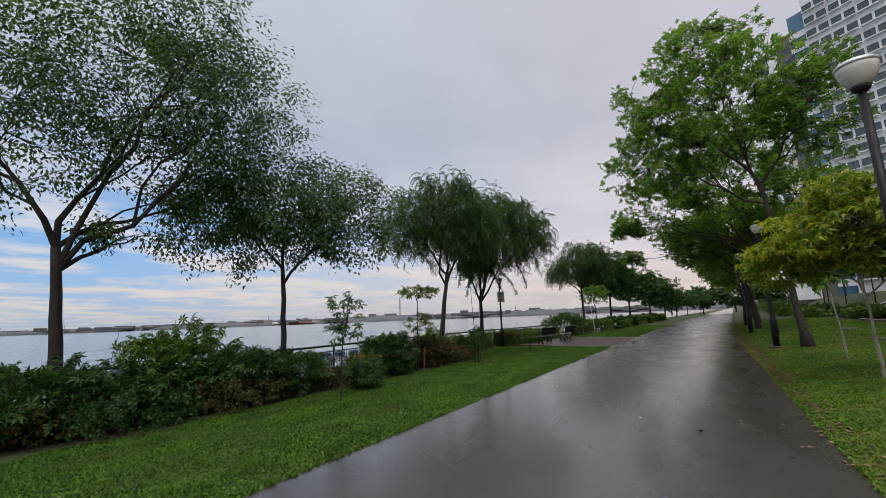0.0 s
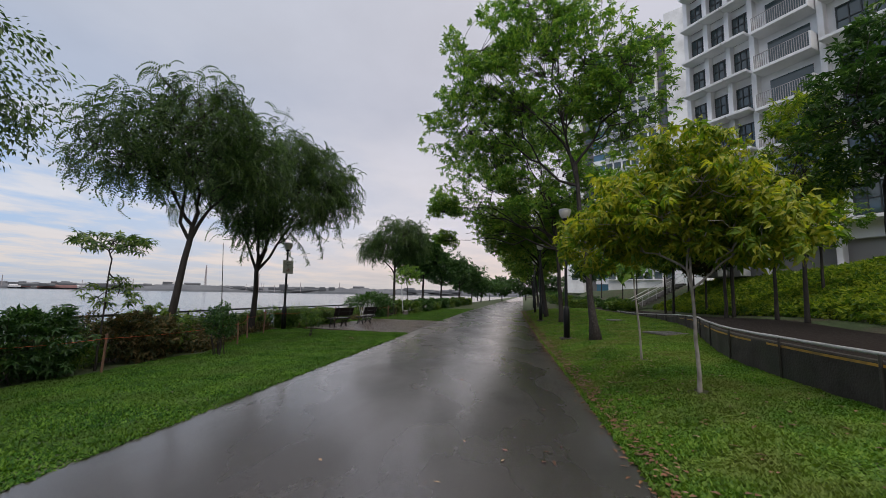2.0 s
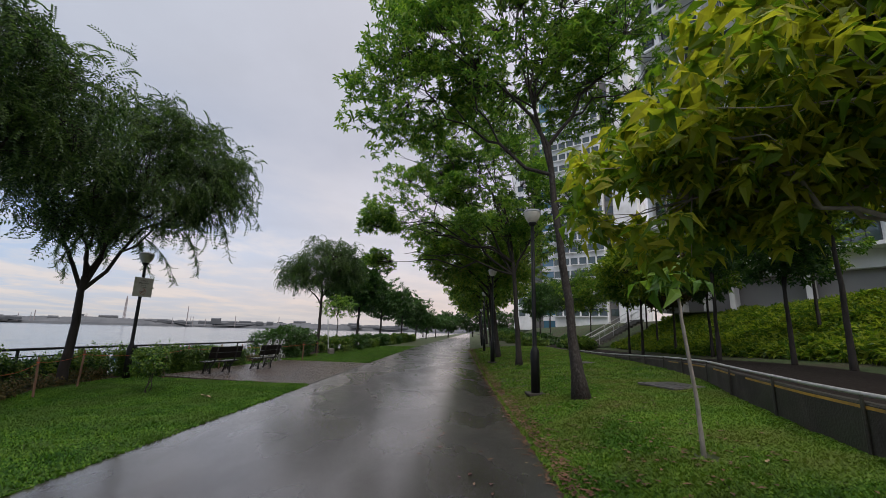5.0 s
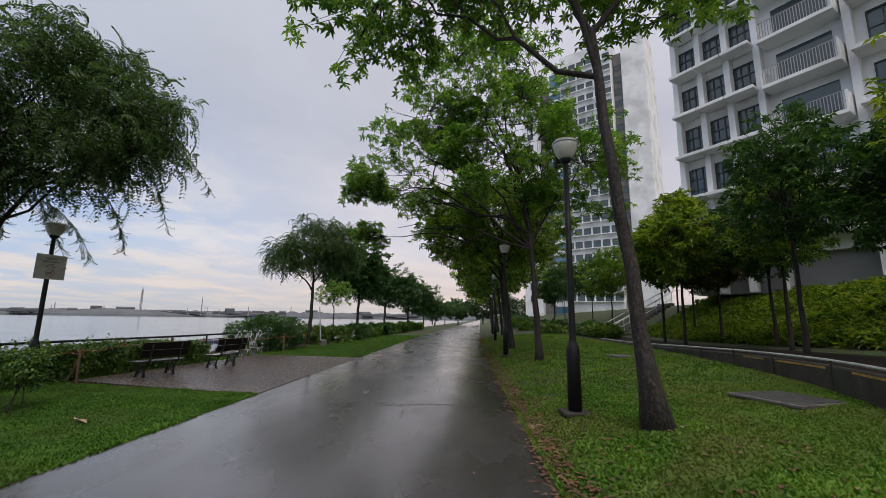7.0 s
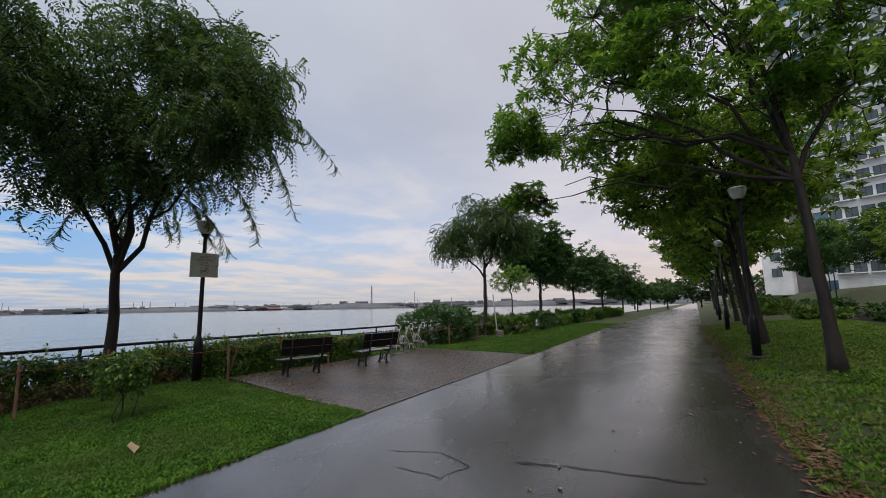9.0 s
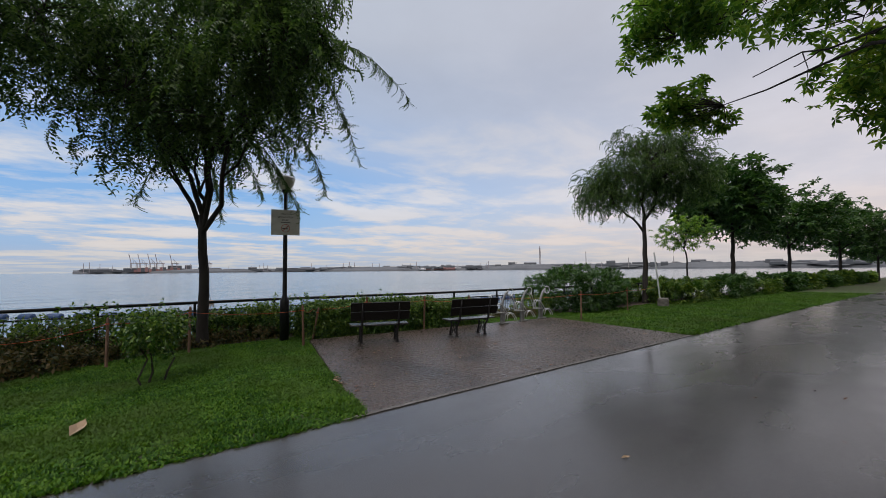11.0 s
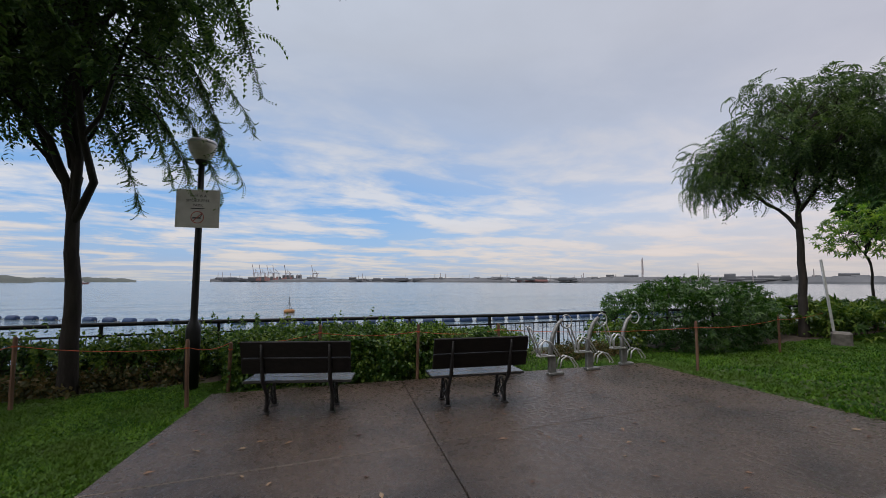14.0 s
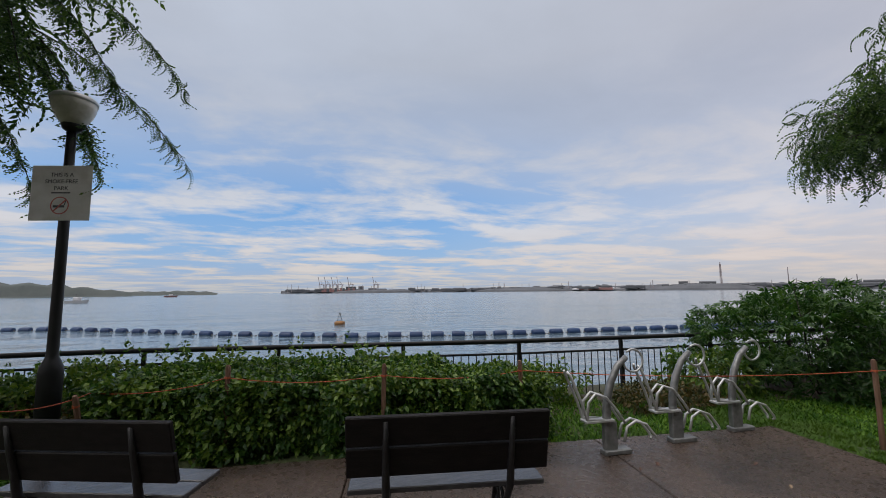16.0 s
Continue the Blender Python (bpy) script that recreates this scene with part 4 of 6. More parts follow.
# trees beyond the side path
BANKT = "leafy tree growing beside the planted bank"
for k, (x, y, h, s, mat, seed) in enumerate([(9.8, 12.6, 8.2, 1.9, "leaf_dark", 51), (10.2, 15.8, 7.8, 1.9, "leaf_cover", 52), (10.8, 18.0, 5.8, 1.6, "leaf_dark", 53), (10.6, 20.7, 7.3, 2.2, "leaf_dark", 54), (12.4, 23.2, 6.8, 2.1, "leaf_olive", 64), (11.6, 27.6, 7.0, 2.2, "leaf_cover", 65), (12.6, 31.0, 7.0, 2.2, "leaf_olive", 66),
                                             (13.4, 25.0, 6.4, 2.1, "leaf_dark", 55), (14.2, 29.0, 6.2, 2.2, "leaf_weed", 56), (15.5, 33.0, 6.4, 2.4, "leaf_dark", 57), (9.6, 10.0, 8.6, 2.1, "leaf_dark", 58), (15.2, 21.5, 6.0, 2.0, "leaf_olive", 59), (17.6, 38.0, 7.5, 3.0, "leaf_dark", 60), (16.0, 45.0, 7.5, 3.2, "leaf_olive", 62), (17.0, 52.0, 7.5, 3.4, "leaf_dark", 63), (14.8, 58.0, 7.5, 3.0, "leaf_dark", 67), (17.2, 66.0, 8.5, 3.2, "leaf_dark", 68), (20.5, 72.0, 9.0, 3.4, "leaf_olive", 69), (24.0, 84.0, 10.0, 4.0, "leaf_dark", 70)]):
    z = bank_height(x - x_back(y), y) if x > x_back(y) else side_level(y) - 0.02
    tree(BANKT, (x, y, z), (x + 0.1, y + 0.1, z + h * 0.42), 0.075,
         [(x, y, z + h * 0.64, s * 0.85, s * 0.85, h * 0.24, 3), (x + 0.5, y + 0.4, z + h * 0.86, s * 0.5, s * 0.5, h * 0.13, 1)],
         "star", mat, "bark", 900, seed, limbs=7, size=(0.75, 1.2) if y < 26 else (1.1, 1.7), gap=0.28, group="bank trees")

# ---- shrubs, hedges and saplings ----
for (x, y, r, h, n, seed, mat, leaf) in [(-10.23, 2.47, 1.2, 1.25, 420, 71, "leaf_dark", "whorl"), (-10.86, 3.91, 1.0, 2.0, 260, 72, "leaf_bush", "whorl"), (-9.96, 5.96, 1.25, 1.25, 420, 73, "leaf_dark", "whorl"),
                                         (-9.07, 8.35, 0.7, 0.9, 200, 74, "leaf_bush", "shoot"), (-10.08, 12.18, 1.25, 1.25, 420, 75, "leaf_weed", "shoot"), (-9.58, 13.61, 0.9, 1.5, 300, 76, "leaf_bush", "whorl"),
                                         (-10.80, 9.47, 1.1, 0.8, 260, 77, "leaf_weed", "shoot"), (-11.25, 0.09, 1.4, 1.4, 300, 78, "leaf_dark", "whorl"), (-10.47, 16.00, 1.0, 0.65, 240, 79, "leaf_weed", "shoot")]:
    shrub("unkempt leafy shrub on the planting bed", (x, y, z_left(x, y)), (r, r, h), leaf, mat, n, seed, group="bed shrubs")
for (x, y, r, h, n, seed, mat) in [(-9.75, 4.4, 1.0, 1.45, 900, 86, "leaf_dark"), (-10.5, 2.9, 1.0, 2.15, 620, 87, "leaf_bush"), (-10.6, 0.9, 1.1, 1.5, 700, 88, "leaf_dark"), (-9.2, 9.6, 1.0, 1.5, 800, 89, "leaf_dark"), (-9.0, 12.3, 0.95, 1.25, 700, 90, "leaf_weed")]:
    shrub("dense dark bush in front of the railing", (x, y, z_left(x, y)), (r, r, h), "whorl", mat, n, seed, group="bed bushes", size=(0.6, 1.0), stems=9)
for (x, y, r, h, n, seed, mat) in [(-8.0, 34.6, 0.9, 1.25, 520, 160, "leaf_dark"), (-7.7, 37.2, 1.0, 1.35, 520, 161, "leaf_bush"), (-7.5, 40.0, 1.0, 1.2, 480, 162, "leaf_dark")]:
    shrub("dark bush along the railing beyond the apron", (x, y, -0.15), (r, r * 1.4, h), "whorl", mat, n, seed, group="railing bushes", size=(0.7, 1.1), stems=8)
shrub("large dark bush overhanging the fence strings", (-7.70, 31.40, -0.2), (1.6, 2.5, 1.95), "whorl", "leaf_dark", 2300, 80, stems=14, size=(0.5, 0.9))
shrub("small bushy sapling in the lawn", (-6.4, 17.3, -0.05), (0.38, 0.38, 0.95), "shoot", "leaf_hedge", 260, 81, name="sapling", category="sapling", stems=3, lift=0.45, size=(0.8, 1.1))
shrub("thin leafy sapling in the lawn", (-7.21, 13.03, -0.05), (0.34, 0.34, 1.2), "shoot", "leaf_dark", 200, 82, name="sapling", category="sapling", lift=0.3, size=(0.8, 1.2))
shrub("round bush by the sapling bed", (-7.93, 6.92, -0.2), (0.55, 0.55, 0.85), "whorl", "leaf_dark", 170, 83, size=(0.7, 1.0))
tree("young spindly tree with sparse leaves in the lawn", (-7.02, 4.97, -0.15), (-7.00, 5.00, 1.5), 0.02,
     [(-7.00, 5.00, 1.4, 0.45, 0.45, 0.35, 1), (-6.96, 5.08, 2.0, 0.5, 0.5, 0.45, 1)], "whorl", "leaf_dark", "bark", 60, 84, limbs=5, twig_r=0.006, name="sapling", size=(0.7, 1.0))
tree("young spindly tree with sparse leaves in the lawn", (-8.63, 10.75, -0.15), (-8.65, 10.91, 2.3), 0.025,
     [(-8.65, 10.91, 2.7, 0.9, 0.9, 0.25, 2), (-8.57, 11.07, 1.5, 0.7, 0.7, 0.35, 1)], "whorl", "leaf_bush", "bark", 150, 85, limbs=6, twig_r=0.006, name="sapling", size=(0.7, 1.0))
# clipped hedge between benches and railing
for k, (x, y, r, ry, h, seed) in enumerate([(-8.97, 21.21, 0.62, 0.6, 0.70, 91), (-8.71, 22.35, 0.7, 0.7, 0.74, 92), (-8.39, 23.61, 0.7, 0.75, 0.74, 93), (-8.05, 24.83, 0.6, 0.5, 0.66, 94)]):
    shrub("glossy green hedge bush behind the benches", (x, y, -0.12), (r, ry, h), "shoot", "leaf_hedge", 3000, seed, name="hedge", category="hedge", box=True, size=(0.75, 1.15), stems=10, group="hedge")
for k, (x, y, r, ry, h, mat, seed) in enumerate([(-9.90, 17.46, 0.7, 1.1, 0.4, "leaf_weed", 101), (-9.78, 19.44, 0.6, 1.0, 0.45, "leaf_weed", 102), (-9.96, 20.79, 0.4, 1.4, 1.12, "leaf_bush", 103), (-9.39, 23.12, 0.35, 1.6, 1.1, "leaf_bush", 104),
                                                 (-10.40, 16.42, 0.6, 1.3, 0.8, "leaf_bush", 105), (-10.25, 18.69, 0.5, 1.2, 0.75, "leaf_bush", 106), (-8.01, 27.79, 0.6, 1.0, 0.4, "leaf_weed", 107), (-9.89, 14.96, 0.7, 1.0, 0.6, "leaf_weed", 108)]):
    shrub("low straggling plants along the railing", (x, y, -0.25), (r, ry, h), "shoot", mat, 330, seed, name="bed_plants", category="plants", size=(0.8, 1.2), group="railing plants", tilt=0.8)
for k, (x, y, r, ry, h, mat) in enumerate([(-9.56, 1.92, 1.0, 1.2, 0.8, "leaf_dark"), (-9.26, 3.91, 0.9, 1.2, 0.75, "leaf_weed"), (-9.82, 4.64, 0.8, 1.0, 0.75, "leaf_dark"), (-9.38, 7.23, 0.8, 1.0, 0.5, "leaf_weed"), (-10.30, 10.43, 1.0, 1.2, 0.7, "leaf_weed"), (-9.43, 10.75, 0.6, 1.0, 0.5, "leaf_bush"),
                                           (-10.70, 0.80, 1.2, 1.4, 0.8, "leaf_weed"), (-10.96, 5.96, 0.7, 1.6, 0.9, "leaf_bush"), (-10.67, 12.66, 0.7, 1.6, 0.95, "leaf_bush"), (-10.55, 14.96, 0.7, 1.4, 0.95, "leaf_bush"), (-10.39, 17.04, 0.5, 1.3, 1.05, "leaf_bush"), (-10.18, 19.63, 0.5, 1.2, 1.0, "leaf_bush"),
                                           (-8.78, 25.72, 0.4, 1.2, 0.7, "leaf_bush"), (-9.33, 16.00, 0.6, 1.0, 0.4, "leaf_weed"), (-9.60, 18.50, 0.5, 0.8, 0.35, "leaf_weed"), (-10.30, 18.08, 0.3, 1.0, 0.85, "leaf_dark"), (-10.20, 19.35, 0.35, 0.9, 0.8, "leaf_dark"), (-10.08, 20.27, 0.5, 0.6, 0.75, "leaf_dark"), (-8.26, 29.07, 0.6, 0.9, 0.9, "leaf_bush"), (-8.74, 14.24, 0.6, 0.9, 0.4, "leaf_weed")]):
    shrub("rank weeds and seedlings on the planting bed", (x, y, -0.28), (r, ry, h), "shoot", mat, 330, 170 + k, name="bed_plants", category="plants", size=(0.8, 1.35), group="bed weeds", tilt=0.9)
for k in range(9):  # hedge that runs on beyond the apron
    y = 38.5 + 4.6 * k
    x = x_rail(y) + 1.5
    shrub("long dark hedge beside the railing", (x, y, -0.25), (0.9, 2.4, 1.15 + 0.2 * math.sin(k * 2.3)), "whorl" if k < 3 else "clump", "leaf_dark" if k % 2 else "leaf_bush", 420, 110 + k, name="hedge", category="hedge", size=(1.0, 1.6) if k < 3 else (0.6, 0.9), group="far hedge", box=True)


for k, (x, y, r, h, mat) in enumerate([(13.2, 36.5, 1.2, 1.1, "leaf_bush"), (13.8, 40.0, 1.4, 1.2, "leaf_dark"), (11.8, 44.0, 1.3, 1.0, "leaf_bush"), (13.4, 48.0, 1.6, 1.4, "leaf_dark"), (12.6, 54.0, 1.6, 1.3, "leaf_bush"), (13.5, 60.0, 1.8, 1.6, "leaf_dark"),
                                       (14.0, 68.0, 2.0, 1.8, "leaf_bush"), (16.0, 78.0, 2.4, 2.2, "leaf_dark"), (17.0, 90.0, 3.0, 2.6, "leaf_dark")]):
    shrub("mounded leafy bush at the foot of the bank", (x - 1.5, y, 0.4), (r, r * 1.3, h), "clump", mat, 380, 140 + k, size=(0.4, 0.7), group="bank bushes")
for k, (x, y, h, sp) in enumerate([(8.0, 138, 8, 5.5), (16.0, 140, 9, 6), (24.0, 136, 9, 6), (0.0, 146, 8, 6), (30, 120, 10, 6)]):
    tree("rounded tree where the path bends away", (x, y, 0), (x, y, h * 0.4), 0.2, [(x, y, h * 0.58, sp, sp * 0.8, h * 0.4, 1)], "clump", "leaf_dark", "bark", 900, 150 + k, limbs=5, size=(1.2, 1.8), group="end trees")


def ground_cover():
    """Leaves that mantle the bank, one mass."""
    rng = np.random.default_rng(130)
    m = Mesh()
    n = 15000
    y = 2 + 36 * rng.random(n) ** 0.85
    t = 1.0 + 6.2 * rng.random(n)
    x = np.array([x_back(v) for v in y]) + t
    lift = np.array([0.36 + 0.2 * noise.noise(Vector((a * 0.8, b * 0.8, 3.0))) + 0.22 * noise.noise(Vector((a * 2.6, b * 2.6, 5.0))) for a, b in zip(x, y)])
    z = np.array([bank_height(v, w) for v, w in zip(t, y)]) + lift * np.minimum(1, (t - 0.9) * 3)
    scatter(m, "star", np.stack([x, y, z], 1), np.tile([-0.5, -0.2, 0.5], (n, 1)), rng, (0.8, 1.4), 0.8)
    tagged(part("ground_cover", m, "leaf_cover"), "yellow-green leafy ground cover mantling the bank", "ground cover", kind="stuff")


ground_cover()

# ---- street furniture ----
def lamp_post(at, lean=(0, 0), height=4.12, plinth_on=True):
    ob = thing("street_lamp", "black lamp post with a milky bowl lantern", "street lamp", "path lamps", at=(at[0], at[1], at[2], lean[0], lean[1], 0))
    post = Mesh()
    post.lathe([(0.105, 0.0), (0.105, 0.95), (0.098, 1.0), (0.075, 1.06), (0.058, 1.1), (0.052, 1.14), (0.05, 2.2), (0.044, height)], 16)
    part("post", post, "paint_black", ob, smooth=True)
    if plinth_on:
        plinth = Mesh()
        plinth.box(0, 0, 0.02, 0.42, 0.42, 0.06, bevel=0.012)
        part("base_plate", plinth, "darkwall", ob)
    collar = Mesh()
    collar.lathe([(0.046, height - 0.03), (0.085, height), (0.095, height + 0.03), (0.1, height + 0.055), (0.06, height + 0.06)], 16)
    part("collar", collar, "paint_black", ob, smooth=True)
    bowl = Mesh()
    h = height + 0.05
    bowl.lathe([(0.095, h), (0.135, h + 0.05), (0.175, h + 0.12), (0.2, h + 0.2), (0.212, h + 0.27), (0.205, h + 0.275)], 24)
    part("bowl", bowl, "globe", ob, "milky glass bowl", smooth=True)
    lid = Mesh()
    lid.lathe([(0.216, h + 0.262), (0.218, h + 0.29), (0.19, h + 0.325), (0.1, h + 0.35), (0.015, h + 0.36)], 24)
    part("lid", lid, "steel", ob, "grey metal lid", smooth=True)
    return ob


for p in ((2.2, 4.3, 0.16), (2.99, 16.5, 0.18), (3.65, 26.6, 0.18), (4.9, 38.0, 0.18), (6.4, 50.0, 0.2), (8.0, 62.0, 0.2)):
    lamp_post(p)
sign_lamp = lamp_post((-8.82, 20.1, -0.12), height=3.6, plinth_on=False)
sign_lamp["label"] = "black lamp post carrying a no smoking sign"


def text_mesh(body, size, mat, parent, m, name):
    cu = bpy.data.curves.new(name, "FONT")
    cu.body, cu.size, cu.align_x, cu.align_y, cu.extrude = body, size, "CENTER", "CENTER", 0.0015
    tmp = bpy.data.objects.new("tmp", cu)
    scene.collection.objects.link(tmp)
    me = bpy.data.meshes.new_from_object(tmp)
    bpy.data.objects.remove(tmp)
    me.materials.clear()
    me.materials.append(MAT[mat])
    ob = new(name, me)
    ob.parent = parent
    ob.matrix_basis = m
    return ob


def park_sign():
    # plate hangs on the post and faces the path
    ob = thing("park_sign", "weathered cream no smoking sign plate on the lamp post", "sign", at=(-8.755, 20.08, 2.74, 90, 0, 72))
    plate = Mesh()
    plate.box(0, 0, 0, 0.64, 0.61, 0.006, bevel=0.003)
    part("plate", plate, "sign", ob)
    for i, (words, size, y) in enumerate((("THIS IS A", 0.062, 0.2), ("SMOKE-FREE", 0.062, 0.125), ("PARK", 0.062, 0.05))):
        text_mesh(words, size, "sign_ink", ob, pose(0, y, 0.0045), "lettering")
    line = Mesh()
    line.box(0, 0.0, 0.0045, 0.2, 0.014, 0.002)
    part("small_print", line, "sign_ink", ob)
    ring = Mesh()
    n, r0, r1 = 32, 0.098, 0.086
    ring.add([(r * math.cos(2 * math.pi * k / n), -0.14 + r * math.sin(2 * math.pi * k / n), 0.0055) for r in (r0, r1) for k in range(n)],
             [(k, (k + 1) % n, n + (k + 1) % n, n + k) for k in range(n)])
    part("ring", ring, "sign_red", ob)
    bar = Mesh()
    bar.box(0, -0.14, 0.006, 0.175, 0.014, 0.0015, rz=radians(45))
    part("slash", bar, "sign_red", ob)
    cig = Mesh()
    cig.box(-0.01, -0.15, 0.0045, 0.12, 0.024, 0.0015)
    cig.box(0.055, -0.11, 0.0045, 0.01, 0.05, 0.0015, rz=-0.3)
    part("pictogram", cig, "sign_ink", ob)
    for sx in (-0.02,):
        clamp = Mesh()
        clamp.box(0, 0.15, -0.035, 0.14, 0.03, 0.07, bevel=0.005)
        clamp.box(0, -0.2, -0.035, 0.14, 0.03, 0.07, bevel=0.005)
        part("bracket", clamp, "steel", ob)
    bolt = Mesh()
    for y in (0.26, -0.255):
        bolt.lathe([(0.012, 0.003), (0.012, 0.007), (0.006, 0.009)], 10, at=(0, y, 0))
    part("bolts", bolt, "steel", ob)


park_sign()


def bench(m):
    """A bench 1.24 m long that faces -y with its back at +y; the origin lies between the rear feet."""
    ob = thing("bench", "dark slatted park bench with wet seat, facing the water", "bench", "benches", at=m)
    for y in (-0.15, 0.045):
        b = Mesh()
        b.box(0, y, 0.4, 1.26, 0.18, 0.035, bevel=0.006)
        part("seat_plank", b, "bench_seat", ob, "wet grey seat plank")
    for y, z in ((0.20, 0.605), (0.25, 0.80)):
        b = Mesh()
        b.box(0, 0, 0, 1.26, 0.036, 0.19, bevel=0.006)
        o = part("back_plank", b, "bench_wood", ob)
        o.matrix_basis = pose(0, y, z, -14, 0, 0)
    for sx in (-0.39, 0.39):
        end = Mesh()
        end.tube([(sx, 0.03, 0.0), (sx, 0.02, 0.12), (sx, 0.04, 0.24), (sx, 0.12, 0.33), (sx, 0.185, 0.42), (sx, 0.21, 0.55), (sx, 0.25, 0.7), (sx, 0.285, 0.86)], [0.03, 0.024, 0.022, 0.022, 0.026, 0.024, 0.02, 0.014], 8)
        end.tube([(sx, -0.30, 0.0), (sx, -0.27, 0.12), (sx, -0.23, 0.22), (sx, -0.23, 0.375)], [0.03, 0.024, 0.022, 0.022], 8)
        end.tube([(sx, -0.24, 0.37), (sx, -0.08, 0.365), (sx, 0.14, 0.37)], [0.02, 0.022, 0.02], 8)
        end.box(sx, 0.03, 0.012, 0.07, 0.1, 0.024, bevel=0.006)
        end.box(sx, -0.30, 0.012, 0.07, 0.1, 0.024, bevel=0.006)
        part("leg_frame", end, "iron", ob, "black cast iron leg frame", smooth=True)
        scroll = Mesh()
        scroll.tube([(sx, -0.29, 0.06), (sx, -0.13, 0.16), (sx, 0.03, 0.07)], 0.011, 6)
        for cy, cz, r in ((-0.07, 0.235, 0.08), (-0.19, 0.2, 0.065), (-0.04, 0.12, 0.065), (-0.21, 0.1, 0.055)):
            scroll.tube([(sx, cy + r * (1 - 0.45 * k / 14) * math.cos(k * 0.6), cz + r * (1 - 0.45 * k / 14) * math.sin(k * 0.6)) for k in range(15)], 0.009, 6)
        part("scroll", scroll, "iron", ob, smooth=True)
    return ob


# backs towards the path: the bench's +y points to +x
bench(pose(-6.62, 21.36, 0.004, 0, 0, -114))
bench(pose(-5.92, 23.46, 0.004, 0, 0, -104))


def bike_rack(at, turn):
    ob = thing("bicycle_rack", "galvanised steel bicycle stand with looped wheel holders", "bicycle rack", "bicycle racks", at=(*at, 0, 0, turn))
    column = Mesh()
    column.box(0, 0.03, 0.16, 0.07, 0.14, 0.32, bevel=0.01)
    part("column", column, "steel_dull", ob)
    foot = Mesh()
    foot.box(0, -0.03, 0.025, 0.11, 0.3, 0.05, bevel=0.01)
    part("foot", foot, "steel_dull", ob)
    neck = Mesh()
    neck.tube([(0, 0.06, 0.28), (0, 0.05, 0.48), (0, 0.0, 0.68), (0, -0.09, 0.85), (0, -0.2, 0.94)], [0.042, 0.041, 0.038, 0.034, 0.028], 12)
    part("neck", neck, "steel_dull", ob, smooth=True)
    hook = Mesh()
    hook.tube([(0, -0.28 + 0.115 * math.cos(0.9 + k * 0.38), 0.9 + 0.115 * math.sin(0.9 + k * 0.38)) for k in range(15)], 0.012, 8)
    part("hook", hook, "steel", ob, smooth=True)
    for sx in (-0.045, 0.045):
        low = Mesh()
        low.tube([(sx, -0.1, 0.12), (sx, -0.14, 0.26), (sx, -0.24, 0.31), (sx, -0.36, 0.27), (sx, -0.46, 0.15), (sx, -0.48, 0.11), (sx * 0.6, -0.46, 0.1)], 0.014, 8)
        part("wheel_loop", low, "steel", ob, smooth=True)
        up = Mesh()
        up.tube([(sx, 0.12, 0.34), (sx, 0.3, 0.36), (sx, 0.35, 0.52), (sx * 1.2, 0.47, 0.80), (sx * 0.6, 0.49, 0.83)], 0.014, 8)
        part("wheel_loop", up, "steel", ob, smooth=True)
        mid = Mesh()
        mid.tube([(sx, 0.3, 0.36), (sx, 0.28, 0.52), (sx, 0.2, 0.6), (sx, 0.08, 0.56), (sx, -0.04, 0.42), (sx, -0.12, 0.3)], 0.014, 8)
        part("wheel_loop", mid, "steel", ob, smooth=True)
    shelf = Mesh()
    shelf.box(0, 0.16, 0.335, 0.12, 0.32, 0.025, bevel=0.005)
    part("shelf", shelf, "steel", ob)
    return ob


for y in (25.53, 26.43, 27.36):
    bike_rack((-6.66, y, 0.004), 172)


def railing():
    ob = thing("railing", "black steel railing along the sea wall", "railing", kind="")
    y0, y1 = -6.0, 70.0
    m = Mesh()
    ys = [y0 + 2 * k for k in range(int((y1 - y0) / 2) + 1)]
    zt = 0.8
    m.tube([(x_rail(y), y, zt) for y in ys], 0.038, 10)
    part("top_rail", m, "paint_black", ob, smooth=True)
    for z in (zt - 0.2, -0.17):
        r = Mesh()
        r.tube([(x_rail(y), y, z) for y in ys], 0.02, 6)
        part("lower_rail", r, "paint_black", ob, smooth=True)
    pm = Mesh()
    pm.box(0, 0, 0, 0.055, 0.055, 1.12, bevel=0.006)
    pd = pm.data("post", MAT["paint_black"])
    y = -5.6
    while y < 66:
        o = part("post", pd, "paint_black", ob)
        o.location = (x_rail(y), y, zt - 0.56)
        y += 1.86
    bm = Mesh()
    bm.tube([(0, 0, -0.17), (0, 0, zt - 0.2)], 0.009, 5)
    bd = bm.data("baluster", MAT["paint_black"])
    for k in range(220):
        yy = 3.0 + 0.124 * k
        o = part("baluster", bd, "paint_black", ob)
        o.location = (x_rail(yy), yy, 0)
    kerb = Mesh()
    kerb.add([v for y in ys for v in ((x_rail(y) - 0.5, y, -0.6), (x_rail(y) - 0.5, y, -0.16), (x_rail(y) + 0.16, y, -0.16), (x_rail(y) + 0.16, y, -0.6))],
             [(4 * i + k, 4 * i + k + 1, 4 * i + k + 5, 4 * i + k + 4) for i in range(len(ys) - 1) for k in range(3)])
    tagged(part("sea_wall", kerb, "kerb"), "concrete coping of the sea wall", "sea wall", kind="structure")


railing()

